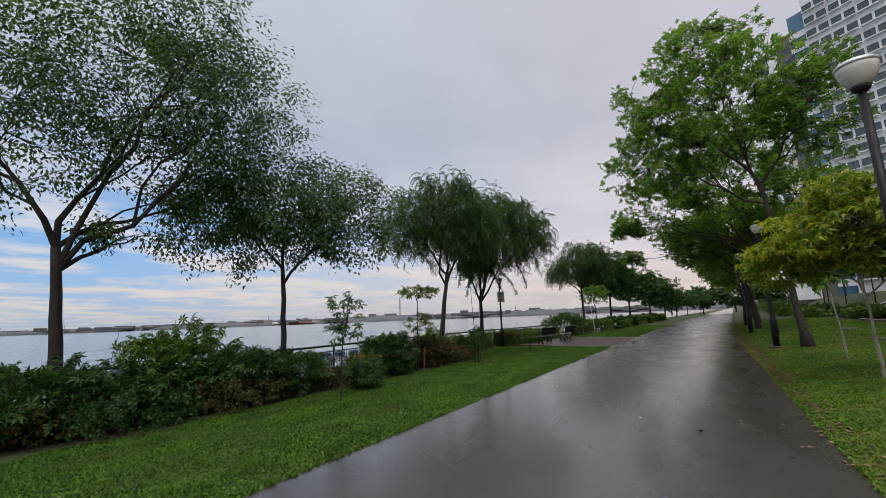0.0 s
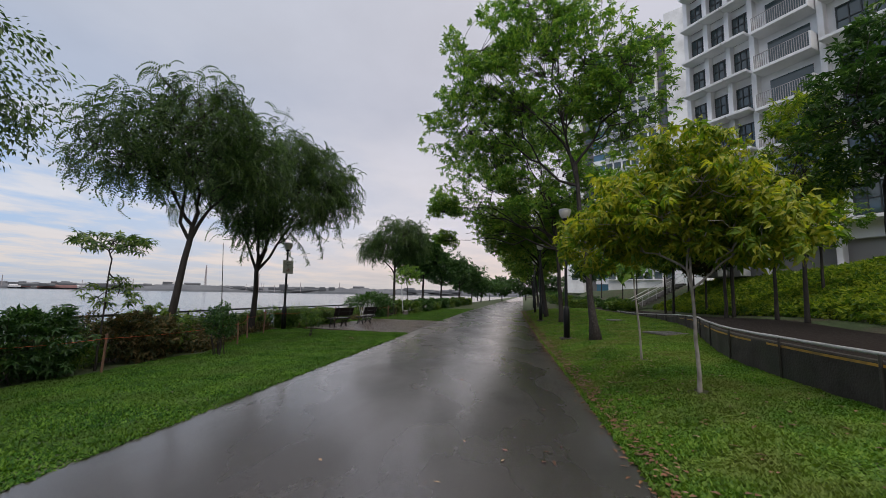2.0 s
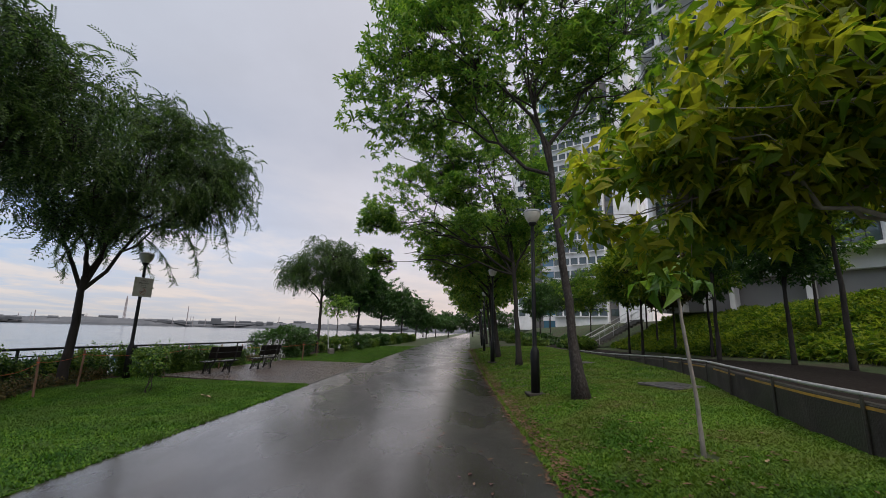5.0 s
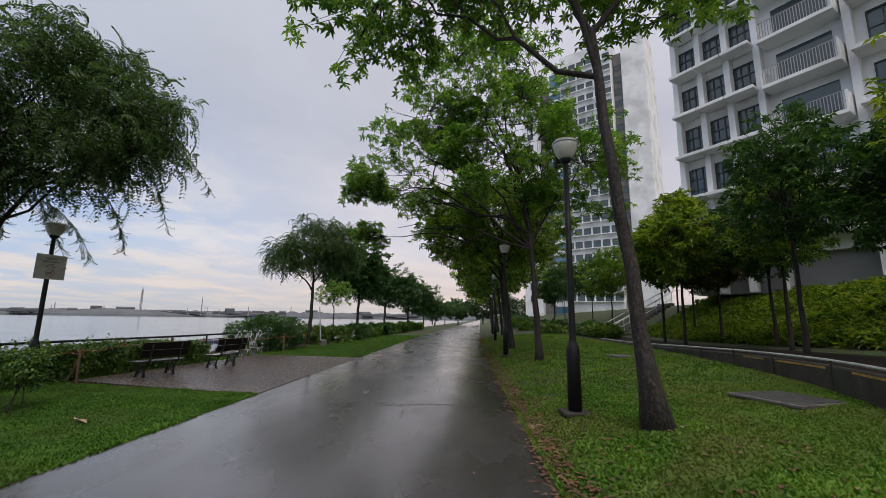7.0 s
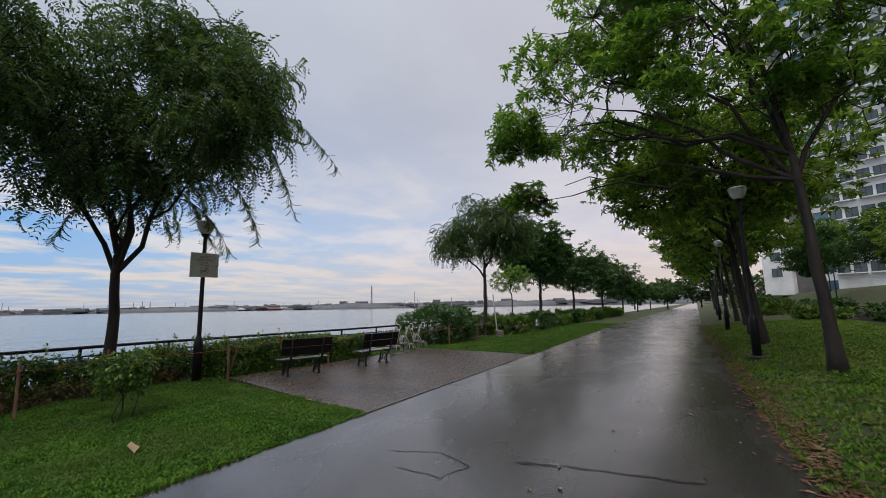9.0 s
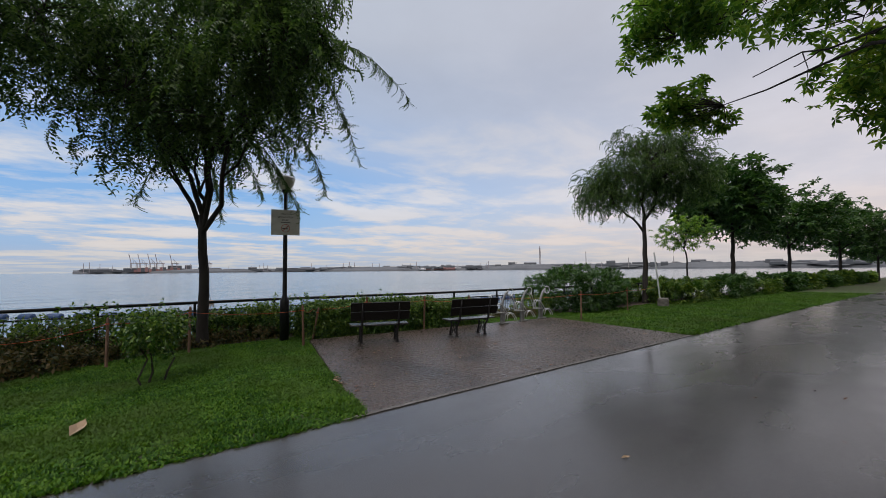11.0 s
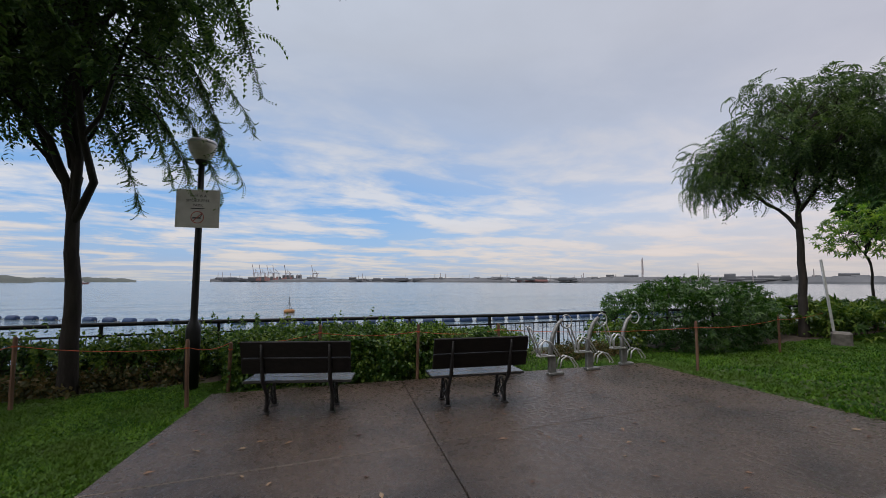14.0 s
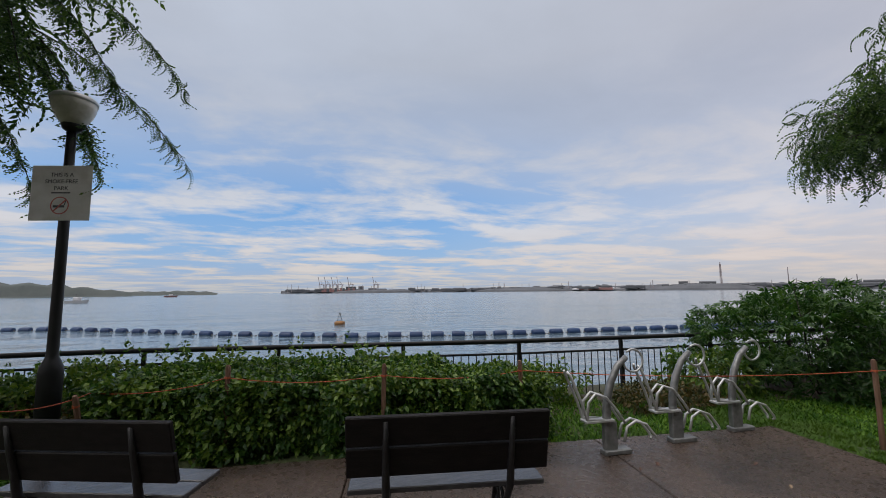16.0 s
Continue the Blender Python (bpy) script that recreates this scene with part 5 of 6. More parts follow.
# wooden stakes with orange string round the planting beds
STAKES = [(-9.71, 2.83, 0.95, 0, 0), (-8.89, 7.87, 0.95, 2, 0), (-8.15, 10.43, 0.85, 0, 3), (-8.16, 15.48, 0.8, 3, 0), (-8.61, 16.83, 0.9, 0, -3), (-8.69, 18.13, 0.95, 0, 2), (-7.72, 20.12, 0.9, 2, 0), (-8.38, 20.61, 0.85, 0, 22), (-8.02, 21.87, 0.98, 0, 0),
          (-7.63, 23.40, 0.95, 0, 2), (-7.48, 25.00, 0.9, 2, 0), (-5.82, 28.30, 0.92, 0, 0), (-6.05, 32.02, 0.9, 0, 0), (-6.72, 36.68, 0.9, 0, 0), (-6.59, 40.23, 0.9, 0, 0), (-6.46, 44.03, 0.9, 2, 0), (-6.06, 48.29, 0.9, 0, 0)]


def stake(at, h, rx, ry):
    ob = thing("stake", "rough wooden garden stake driven in the turf", "stake", "stakes", at=(*at, rx, ry, 0))
    m = Mesh()
    m.tube([(0, 0, -0.25), (0, 0, 0.0), (0.004, 0, h * 0.5), (0, 0.004, h - 0.03), (0, 0, h)], [0.026, 0.027, 0.025, 0.026, 0.018], 7)
    part("shaft", m, "stake", ob)
    tie = Mesh()
    tie.lathe([(0.029, h * 0.86), (0.031, h * 0.87), (0.029, h * 0.885)], 8)
    part("string_tie", tie, "string", ob)


for x, y, h, rx, ry in STAKES:
    stake((x, y, z_left(x, y)), h, rx, ry)
for a, b in zip(STAKES, STAKES[1:]):
    if a[1] < 6 or a[1] == 25.01:
        continue
    m = Mesh()
    za, zb = z_left(a[0], a[1]) + a[2] * 0.87, z_left(b[0], b[1]) + b[2] * 0.87
    m.tube([(a[0] + (b[0] - a[0]) * t, a[1] + (b[1] - a[1]) * t, za + (zb - za) * t - 0.24 * t * (1 - t)) for t in [k / 8 for k in range(9)]], 0.005, 5)
    tagged(part("string", m, "string"), "orange string slung between garden stakes", "string", "fence strings")
pole = thing("bamboo_pole", "tall thin bamboo pole beside a sapling", "pole", at=(-7.5, 13.4, -0.1))
pm = Mesh()
pm.tube([(0, 0, -0.2), (0.02, 0, 1.5), (-0.08, 0.02, 3.1)], [0.016, 0.014, 0.009], 6)
part("shaft", pm, "bark", pole)


def marker_stone():
    ob = thing("concrete_block", "squat grey concrete block on the turf", "block", at=(-5.85, 34.9, -0.1))
    m = Mesh()
    m.box(0, 0, 0.2, 0.42, 0.36, 0.4, rz=0.3, bevel=0.05)
    part("block", m, "kerb", ob)
    p = thing("leaning_pole", "grey pole leaning by a concrete block", "pole", at=(-6.1, 35.3, -0.1, 0, -5, 0))
    q = Mesh()
    q.tube([(0, 0, -0.2), (0, 0, 1.2), (0, 0, 2.35)], 0.035, 8)
    part("shaft", q, "steel", p)


marker_stone()


def drain_cover(x, y, rz, w, d):
    ob = thing("drain_cover", "flat dark metal cover set in the turf", "drain cover", at=(x, y, z_right(x, y) + 0.02, 0, 0, rz))
    m = Mesh()
    m.box(0, 0, 0, w, d, 0.05, bevel=0.01)
    part("rim", m, "kerb", ob)
    p = Mesh()
    for k in (-1, 1):
        p.box(k * w * 0.23, 0, 0.012, w * 0.43, d * 0.86, 0.05, bevel=0.008)
    part("plate", p, "cover", ob)


drain_cover(6.2, 16.3, 14, 1.05, 1.1)
drain_cover(6.9, 23.5, 10, 0.7, 0.7)


def side_rail():
    ob = thing("low_rail", "low grey pipe rail with a yellow strip on the kerb wall", "rail")
    ys = [-20 + k for k in range(54)]
    m = Mesh()
    m.tube([(x_wall(y) + 0.05, y, side_level(y) + 0.08) for y in ys], 0.026, 8)
    part("pipe", m, "steel", ob, smooth=True)
    s = Mesh()
    s.add([v for y in [-6 + k * 0.5 for k in range(53)] for v in ((x_wall(y) - 0.004, y, side_level(y) - 0.065), (x_wall(y) - 0.004, y, side_level(y) - 0.03))],
          [(2 * i, 2 * i + 2, 2 * i + 3, 2 * i + 1) for i in range(52) if i % 9 != 4])
    part("yellow_strip", s, "yellow", ob)
    pd = Mesh()
    pd.tube([(0, 0, 0.4), (0, 0, 1.02)], 0.02, 6)
    pdat = pd.data("stub_post", MAT["darkwall"])
    for k in range(22):
        y = -8 + 1.9 * k
        o = part("stub_post", pdat, "", ob)
        o.location = (x_wall(y) - 0.02, y, side_level(y) - 0.94)


side_rail()


def bank_stair():
    # steps climb the bank towards the flats
    ob = thing("stairs", "concrete steps climbing the planted bank", "stairs", at=(x_back(40) - 0.2, 40.0, 0.56, 0, 0, -4))
    for k in range(14):
        m = Mesh()
        m.box(0.3 * k + 0.15, 0, 0.085 + 0.17 * k, 0.34, 1.9, 0.17, bevel=0.01)
        part("step", m, "kerb", ob)
    for sy in (-0.95, 0.95):
        r = thing("handrail", "grey metal handrail of the bank steps", "handrail", "handrails", at=(x_back(40) - 0.2, 40.0, 0.56, 0, 0, -4))
        m = Mesh()
        m.tube([(-0.25, sy, 0.0), (-0.25, sy, 0.85), (0.1, sy, 0.98), (4.3, sy, 3.3), (5.0, sy, 3.3)], 0.028, 8)
        part("rail", m, "white_paint" if sy < 0 else "steel", r)
        n = Mesh()
        n.tube([(0.1, sy, 0.5), (4.3, sy, 2.85)], 0.018, 6)
        part("lower_rail", n, "steel", r)
        for k in range(4):
            q = Mesh()
            x = 0.6 + 1.15 * k
            q.tube([(x, sy, 0.17 * x / 0.3), (x, sy, 0.95 + 0.553 * x)], 0.02, 6)
            part("post", q, "steel", r)


bank_stair()

# ---- water: float line, buoy, boats ----
def float_line():
    dm = Mesh()
    dm.lathe([(0.02, -0.62), (0.3, -0.6), (0.335, -0.52), (0.34, -0.2), (0.345, 0.0), (0.34, 0.2), (0.335, 0.52), (0.3, 0.6), (0.02, 0.62)], 14)
    data = dm.data("drum", MAT["float"], True)
    pts = []
    y = -24.0
    while y < 80:
        pts.append((lerp_table([(-24, -72.0), (-2, -64.0), (8, -56.5), (15, -50.5), (28, -42.5), (42, -38.3), (58, -36.3), (80, -34)], y), y))
        y += 1.92
    for i, (x, y) in enumerate(pts[:-1]):
        nx, ny = pts[i + 1]
        a = math.degrees(math.atan2(ny - y, nx - x))
        ob = thing("float_drum", "dark blue plastic drum of a floating barrier", "float", "floating barrier", at=pose(x, y, -2.5, 0, 0, a) @ pose(0, 0, 0, 0, 90, 0))
        part("drum", data, "float", ob)
        r = Mesh()
        r.tube([(0, 0, 0.6), (0.14, 0, 0.95), (0, 0, 1.33)], 0.035, 5)
        part("link", r, "rope", ob)


float_line()


def buoy(x, y):
    ob = thing("buoy", "small yellow marker buoy with a black topmark", "buoy", at=pose(x, y, -2.6) @ Matrix.Scale(0.8, 4))
    m = Mesh()
    m.lathe([(0.6, -0.2), (0.85, 0.0), (0.9, 0.3), (0.7, 0.5), (0.2, 0.56)], 16)
    part("hull", m, "buoy", ob, smooth=True)
    t = Mesh()
    for k in range(3):
        a = 2.1 * k
        t.tube([(0.45 * math.cos(a), 0.45 * math.sin(a), 0.5), (0.06 * math.cos(a), 0.06 * math.sin(a), 1.8)], 0.035, 5)
    t.tube([(0, 0, 1.7), (0, 0, 2.2)], 0.03, 5)
    part("cage", t, "paint_black", ob)
    c = Mesh()
    c.box(0, 0, 2.35, 0.42, 0.06, 0.07)
    c.box(0, 0, 2.35, 0.07, 0.06, 0.42)
    o = part("topmark", c, "paint_black", ob)


buoy(-59.0, 28.5)


def boat(x, y, rz, s, mat="shore_white"):
    ob = thing("boat", "small motor boat far out on the water", "boat", "boats", at=pose(x, y, -2.6, 0, 0, rz) @ Matrix.Scale(s, 4))
    h = Mesh()
    h.add([(-4, -1, 0.9), (3, -1, 1.0), (5, 0, 1.3), (3, 1, 1.0), (-4, 1, 0.9), (-3.8, -0.7, -0.2), (3, -0.5, -0.2), (4, 0, -0.2), (3, 0.5, -0.2), (-3.8, 0.7, -0.2)],
          [(0, 1, 2, 3, 4), (0, 5, 6, 1), (1, 6, 7, 2), (2, 7, 8, 3), (3, 8, 9, 4), (4, 9, 5, 0)])
    part("hull", h, mat, ob)
    c = Mesh()
    c.box(0.3, 0, 1.6, 2.4, 1.4, 1.3, bevel=0.15)
    part("cabin", c, "shore_white", ob)
    m = Mesh()
    m.tube([(0, 0, 2.2), (-0.2, 0, 3.4)], 0.07, 5)
    part("mast", m, "paint_black", ob)


boat(-250, -75, 70, 1.3)
boat(-560, -110, 80, 1.6, "shore_red")
boat(-640, -128, 60, 1.4)


# ---- far shore ----
def polar(deg, r):
    a = radians(deg)
    return -r * math.sin(a), r * math.cos(a)


# shore, works, cranes and island get their haze from greyed base colours
def haze_tinted_shore():
    rng = np.random.default_rng(7)
    land = Mesh()
    degs = [90.5 - 0.25 * k for k in range(400)]
    verts = []
    for d in degs:
        r = 1480 + 60 * math.sin(d * 0.3)
        for rr, z in ((r, -2.6), (r + 6, 3.0), (r + 60, 9.0 + 8.0 * min(1, max(0, (75 - d) / 40)) + 3.5 * noise.noise(Vector((d * 1.7, 0, 0))) + 1.5 * noise.noise(Vector((d * 9.1, 3, 0)))), (r + 700, 8.0)):
            x, y = polar(d, rr)
            verts.append((x, y, z))
    land.add(verts, [(4 * i + k, 4 * i + k + 1, 4 * i + k + 5, 4 * i + k + 4) for i in range(len(degs) - 1) for k in range(3)])
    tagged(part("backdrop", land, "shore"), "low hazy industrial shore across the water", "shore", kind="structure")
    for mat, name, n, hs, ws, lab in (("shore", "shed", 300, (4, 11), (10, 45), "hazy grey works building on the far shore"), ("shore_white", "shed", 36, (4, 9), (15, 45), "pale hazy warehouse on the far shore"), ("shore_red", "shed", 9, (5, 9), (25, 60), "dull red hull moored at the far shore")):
        for i in range(n):
            d = 90 - 91 * rng.random()
            if mat == "shore_white" and not 42 < d < 68:
                d = 44 + 20 * rng.random()
            if mat == "shore_red":
                d = 47 + 15 * rng.random()
            x, y = polar(d, 1490 + 90 * rng.random())
            h = hs[0] + (hs[1] - hs[0]) * rng.random() ** 2
            if rng.random() < 0.12 and mat == "shore":
                h *= 1.9
            w = ws[0] + (ws[1] - ws[0]) * rng.random()
            m = Mesh()
            m.box(0, 0, h / 2, w, 14, h, bevel=0.4)
            if rng.random() < 0.5:
                m.add([(-w / 2, -7, h), (w / 2, -7, h), (w / 2, 7, h), (-w / 2, 7, h), (-w / 2, 0, h + 3), (w / 2, 0, h + 3)], [(0, 1, 5, 4), (2, 3, 4, 5), (1, 2, 5), (3, 0, 4)])
            o = tagged(part("far_" + name, m, mat), lab, "building", "far shore works")
            o.matrix_basis = pose(x, y, 1.0 + (6 * min(1, max(0, (75 - d) / 40)) if mat == "shore" else 0.0), 0, 0, d)
    for d, h, w in ((35.0, 74, 3.4), (29.1, 58, 1.6), (52, 30, 1.2), (42, 30, 1.4), (60.5, 28, 1.3), (61.2, 30, 1.3), (62, 26, 1.3), (24, 34, 1.5), (19, 36, 1.5)) + tuple((20 + 70 * rng.random(), 14 + 16 * rng.random(), 0.9) for _ in range(34)):
        x, y = polar(d, 1500)
        m = Mesh()
        if w > 3:
            for sx, sy in ((-1, -1), (1, -1), (1, 1), (-1, 1)):
                m.tube([(sx * w, sy * w, 0), (sx * w * 0.5, sy * w * 0.5, h)], 0.55, 4)
            for k in range(9):
                z, q = h * k / 9, w * (1 - 0.5 * k / 9)
                m.tube([(-q, -q, z), (q, q * 0.9, z + h / 9)], 0.35, 4)
                m.tube([(q, -q, z), (-q, q * 0.9, z + h / 9)], 0.35, 4)
            m.box(0, 0, h * 0.55, 2.4, 2.4, h * 1.05)
        else:
            m.lathe([(w, 0), (w * 0.8, h * 0.6), (w * 0.6, h)], 10)
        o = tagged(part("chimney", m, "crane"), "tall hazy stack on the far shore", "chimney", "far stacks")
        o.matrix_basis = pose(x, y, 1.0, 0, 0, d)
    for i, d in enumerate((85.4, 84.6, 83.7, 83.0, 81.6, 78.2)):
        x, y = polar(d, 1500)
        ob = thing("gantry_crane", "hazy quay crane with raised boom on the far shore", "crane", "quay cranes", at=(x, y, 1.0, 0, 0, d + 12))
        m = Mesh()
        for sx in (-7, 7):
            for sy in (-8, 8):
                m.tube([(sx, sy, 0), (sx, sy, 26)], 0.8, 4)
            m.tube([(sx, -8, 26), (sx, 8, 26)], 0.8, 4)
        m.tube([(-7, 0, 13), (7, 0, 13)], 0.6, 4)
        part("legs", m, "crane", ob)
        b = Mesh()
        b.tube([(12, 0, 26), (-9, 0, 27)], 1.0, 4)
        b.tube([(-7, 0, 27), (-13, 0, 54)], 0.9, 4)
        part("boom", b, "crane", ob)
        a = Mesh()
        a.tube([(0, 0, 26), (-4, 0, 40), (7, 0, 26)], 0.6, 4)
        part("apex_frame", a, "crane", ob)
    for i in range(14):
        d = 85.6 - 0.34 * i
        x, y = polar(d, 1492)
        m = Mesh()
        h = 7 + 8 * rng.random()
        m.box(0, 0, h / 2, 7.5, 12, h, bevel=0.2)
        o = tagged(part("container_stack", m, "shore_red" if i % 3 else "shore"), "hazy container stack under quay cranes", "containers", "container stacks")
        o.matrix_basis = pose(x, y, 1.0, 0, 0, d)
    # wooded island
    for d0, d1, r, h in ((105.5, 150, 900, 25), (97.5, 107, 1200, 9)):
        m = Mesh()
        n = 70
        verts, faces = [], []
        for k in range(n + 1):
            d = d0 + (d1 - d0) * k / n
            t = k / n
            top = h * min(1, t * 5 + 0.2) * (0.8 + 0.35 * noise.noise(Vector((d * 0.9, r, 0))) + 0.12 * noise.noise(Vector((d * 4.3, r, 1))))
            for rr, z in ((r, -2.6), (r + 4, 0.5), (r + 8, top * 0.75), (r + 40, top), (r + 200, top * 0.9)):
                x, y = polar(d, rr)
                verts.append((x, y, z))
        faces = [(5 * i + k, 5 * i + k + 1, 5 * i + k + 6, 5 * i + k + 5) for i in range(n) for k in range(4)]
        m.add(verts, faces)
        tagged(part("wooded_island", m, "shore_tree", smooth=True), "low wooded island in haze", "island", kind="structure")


haze_tinted_shore()


# ---- flats ----
def bar_grid(w, h, cols, rows, t, d):
    """One connected frame of bars, d deep, facing -y."""
    xs = sorted(v for k in range(cols + 1) for v in (-w / 2 + w * k / cols - t / 2, -w / 2 + w * k / cols + t / 2))
    zs = sorted(v for k in range(rows + 1) for v in (-h / 2 + h * k / rows - t / 2, -h / 2 + h * k / rows + t / 2))
    nx, nz = len(xs), len(zs)
    m = Mesh()
    verts = [(x, y, z) for y in (-d / 2, d / 2) for z in zs for x in xs]
    solid = lambda i, j: 0 <= i < nx - 1 and 0 <= j < nz - 1 and (i % 2 == 0 or j % 2 == 0)
    at = lambda i, j, k: k * nx * nz + j * nx + i
    faces = []
    for i in range(nx - 1):
        for j in range(nz - 1):
            if not solid(i, j):
                continue
            faces.append((at(i, j, 0), at(i + 1, j, 0), at(i + 1, j + 1, 0), at(i, j + 1, 0)))
            for di, dj, p, q in ((-1, 0, (i, j), (i, j + 1)), (1, 0, (i + 1, j + 1), (i + 1, j)), (0, -1, (i + 1, j), (i, j)), (0, 1, (i, j + 1), (i + 1, j + 1))):
                if not solid(i + di, j + dj):
                    faces.append((at(*p, 0), at(*q, 0), at(*q, 1), at(*p, 1)))
    return m.add(verts, faces)


def window_data(w, h, cols, rows, name):
    g = Mesh()
    g.box(0, 0.03, 0, w, 0.015, h)
    return bar_grid(w, h, cols, rows, 0.06, 0.07).data(name, MAT["frame"]), g.data("pane", MAT["glass"])


def near_block():
    ob = thing("apartment_building", "white block of flats with stepped window bays and balconies", "building", at=(16.9, 35.2, 3.3, 0, 0, -60))
    SH, NS = 2.8, 17
    body = Mesh()
    body.box(6.2, 6.4, SH * NS / 2 + 2.0, 12.4, 12.0, SH * NS - 4.0 + 4.0)
    part("wall", body, "white_paint", ob)
    end = Mesh()
    end.box(12.46, 6.4, SH * NS / 2 + 1.0, 0.12, 11.8, SH * NS - 2.2)
    part("end_wall", end, "dark_grey", ob, "dark grey end wall")
    base = Mesh()
    base.box(6.2, 6.9, 1.3, 12.6, 12.0, 2.6)
    part("ground_storey", base, "grey_paint", ob, "grey ground storey wall")
    for x in (0.2, 1.75, 3.3, 4.85, 8.6, 12.1):
        p = Mesh()
        p.box(x, 0.3, 1.7, 0.3, 0.7, 3.4, bevel=0.02)
        part("pier", p, "white_paint", ob)
    wf, wg = window_data(1.2, 2.1, 3, 3, "window")
    wf2, wg2 = window_data(2.3, 1.85, 4, 2, "window")
    lm = Mesh()
    lm.box(0, -0.42, 0, 1.5, 1.1, 0.2, bevel=0.015)
    ledge = lm.data("ledge", MAT["white_paint"])
    fin = Mesh()
    fin.box(0, -0.02, 0, 0.34, 0.62, SH * NS - SH, bevel=0.02)
    find = fin.data("pilaster", MAT["white_paint"])
    for x in (0.17, 1.72, 3.27, 4.86, 8.7, 12.2):
        o = part("pilaster", find, "", ob)
        o.location = (x, 0.2, SH * (NS + 1) / 2)
    bal = Mesh()
    bal.box(0, -0.45, -0.08, 3.3, 1.3, 0.2, bevel=0.01)
    bald = bal.data("balcony", MAT["white_paint"])
    cheek = Mesh()
    cheek.box(0, -0.45, 0.5, 0.1, 1.25, 1.0, bevel=0.01)
    cheekd = cheek.data("balcony_cheek", MAT["white_paint"])
    brd = bar_grid(3.1, 0.95, 24, 1, 0.03, 0.03).data("balcony_rail", MAT["grey_paint"])
    dg = Mesh()
    dg.box(0, 0.36, 1.05, 2.4, 0.04, 2.1)
    dgd = dg.data("balcony_door", MAT["glass"])
    for s in range(1, NS):
        for b in range(3):
            cx = 0.95 + 1.55 * b
            w = part("window", wf, "", ob)
            w.location = (cx, 0.36, SH * s + 1.45)
            part("pane", wg, "", w)
            l = part("ledge", ledge, "", ob)
            l.location = (cx - 0.02, 0.08, SH * s + 0.36)
        o = part("balcony", bald, "", ob)
        o.location = (6.8, 0.25, SH * s + 0.1)
        for sx in (-1.6, 1.6):
            c = part("balcony_cheek", cheekd, "", o)
            c.location = (sx, 0, 0.0)
        r = part("balcony_rail", brd, "", o)
        r.location = (0, -1.05, 0.5)
        d = part("balcony_door", dgd, "", ob)
        d.location = (6.8, 0.03, SH * s + 0.15)
        w = part("window", wf2, "", ob)
        w.location = (10.45, 0.36, SH * s + 1.45)
        part("pane", wg2, "", w)
        l = part("ledge", bald, "", ob)
        l.location = (10.45, 0.25, SH * s + 0.3)
    # wing behind, and the wall beneath the trees
    wing = thing("apartment_building", "grey rear wing of the flats", "building", at=(16.9, 35.2, 3.3, 0, 0, -60))
    m = Mesh()
    m.box(20.0, 9.5, 22, 13.0, 9.0, 44)
    part("wall", m, "white_paint", wing)
    for s in range(1, 15):
        for k in range(4):
            w = part("window", wf, "", wing)
            w.location = (15.2 + 3.2 * k, 4.97, 2.9 * s + 1.3)
            part("pane", wg, "", w)
    ground = Mesh()
    ground.box(20.0, 5.4, 1.4, 14.0, 1.2, 2.8)
    part("ground_storey", ground, "grey_paint", wing)


near_block()


def tower():
    a, b = Vector((22.4, 107.5)), Vector((43.8, 91.0))
    rz = math.degrees(math.atan2(b.y - a.y, b.x - a.x))
    ob = thing("apartment_tower", "tall white apartment tower with blue glass bays", "building", at=(a.x, a.y, 2.5, 0, 0, rz))
    wf, wg = window_data(1.5, 1.5, 2, 1, "window")
    SH = 2.9
    x = 0.0
    for w, h, mat, depth, nwin in ((4.5, 57, "white_paint", 0.0, 1), (3.0, 57, "dark_grey", 1.2, 1), (3.2, 60, "glass_blue", 0.4, 0), (11.8, 63, "white_paint", -0.8, 6), (2.0, 60, "dark_grey", 1.0, 1), (5.0, 64, "white_paint", 0.0, 0)):
        m = Mesh()
        m.box(x + w / 2, 6 + depth, h / 2, w - 0.02, 12, h, bevel=0.1)
        part("wall", m, mat, ob)
        for s in range(1, int(h / SH)):
            if mat == "glass_blue":
                q = Mesh()
                q.box(x + w / 2, depth - 0.1, SH * s, w, 0.3, 1.3)
                part("spandrel", q, "white_paint", ob)
                continue
            for k in range(nwin):
                o = part("window", wf, "", ob)
                o.location = (x + w * (k + 0.5) / nwin, depth - 0.03, SH * s + 1.2)
                part("pane", wg, "", o)
                if mat == "white_paint" and nwin == 6 and k % 2 == 0:
                    u = Mesh()
                    u.box(x + w * (k + 1) / nwin - 0.0, depth - 0.3, SH * s + 0.3, 3.6, 0.6, 0.18)
                    part("ledge", u, "white_paint", ob)
        x += w
    low = thing("apartment_building", "pale lower block of flats behind trees", "building", at=(47, 62, 2.5, 0, 0, -30))
    m = Mesh()
    m.box(6, 5, 14, 12, 10, 28, bevel=0.1)
    m.box(3, 5, 29.2, 4, 5, 2.4, bevel=0.1)
    part("wall", m, "white_paint", low)
    for s in range(1, 9):
        for k in range(4):
            o = part("window", wf, "", low)
            o.location = (1.6 + 2.9 * k, -0.03, 2.9 * s + 1.2)
            part("pane", wg, "", o)


tower()

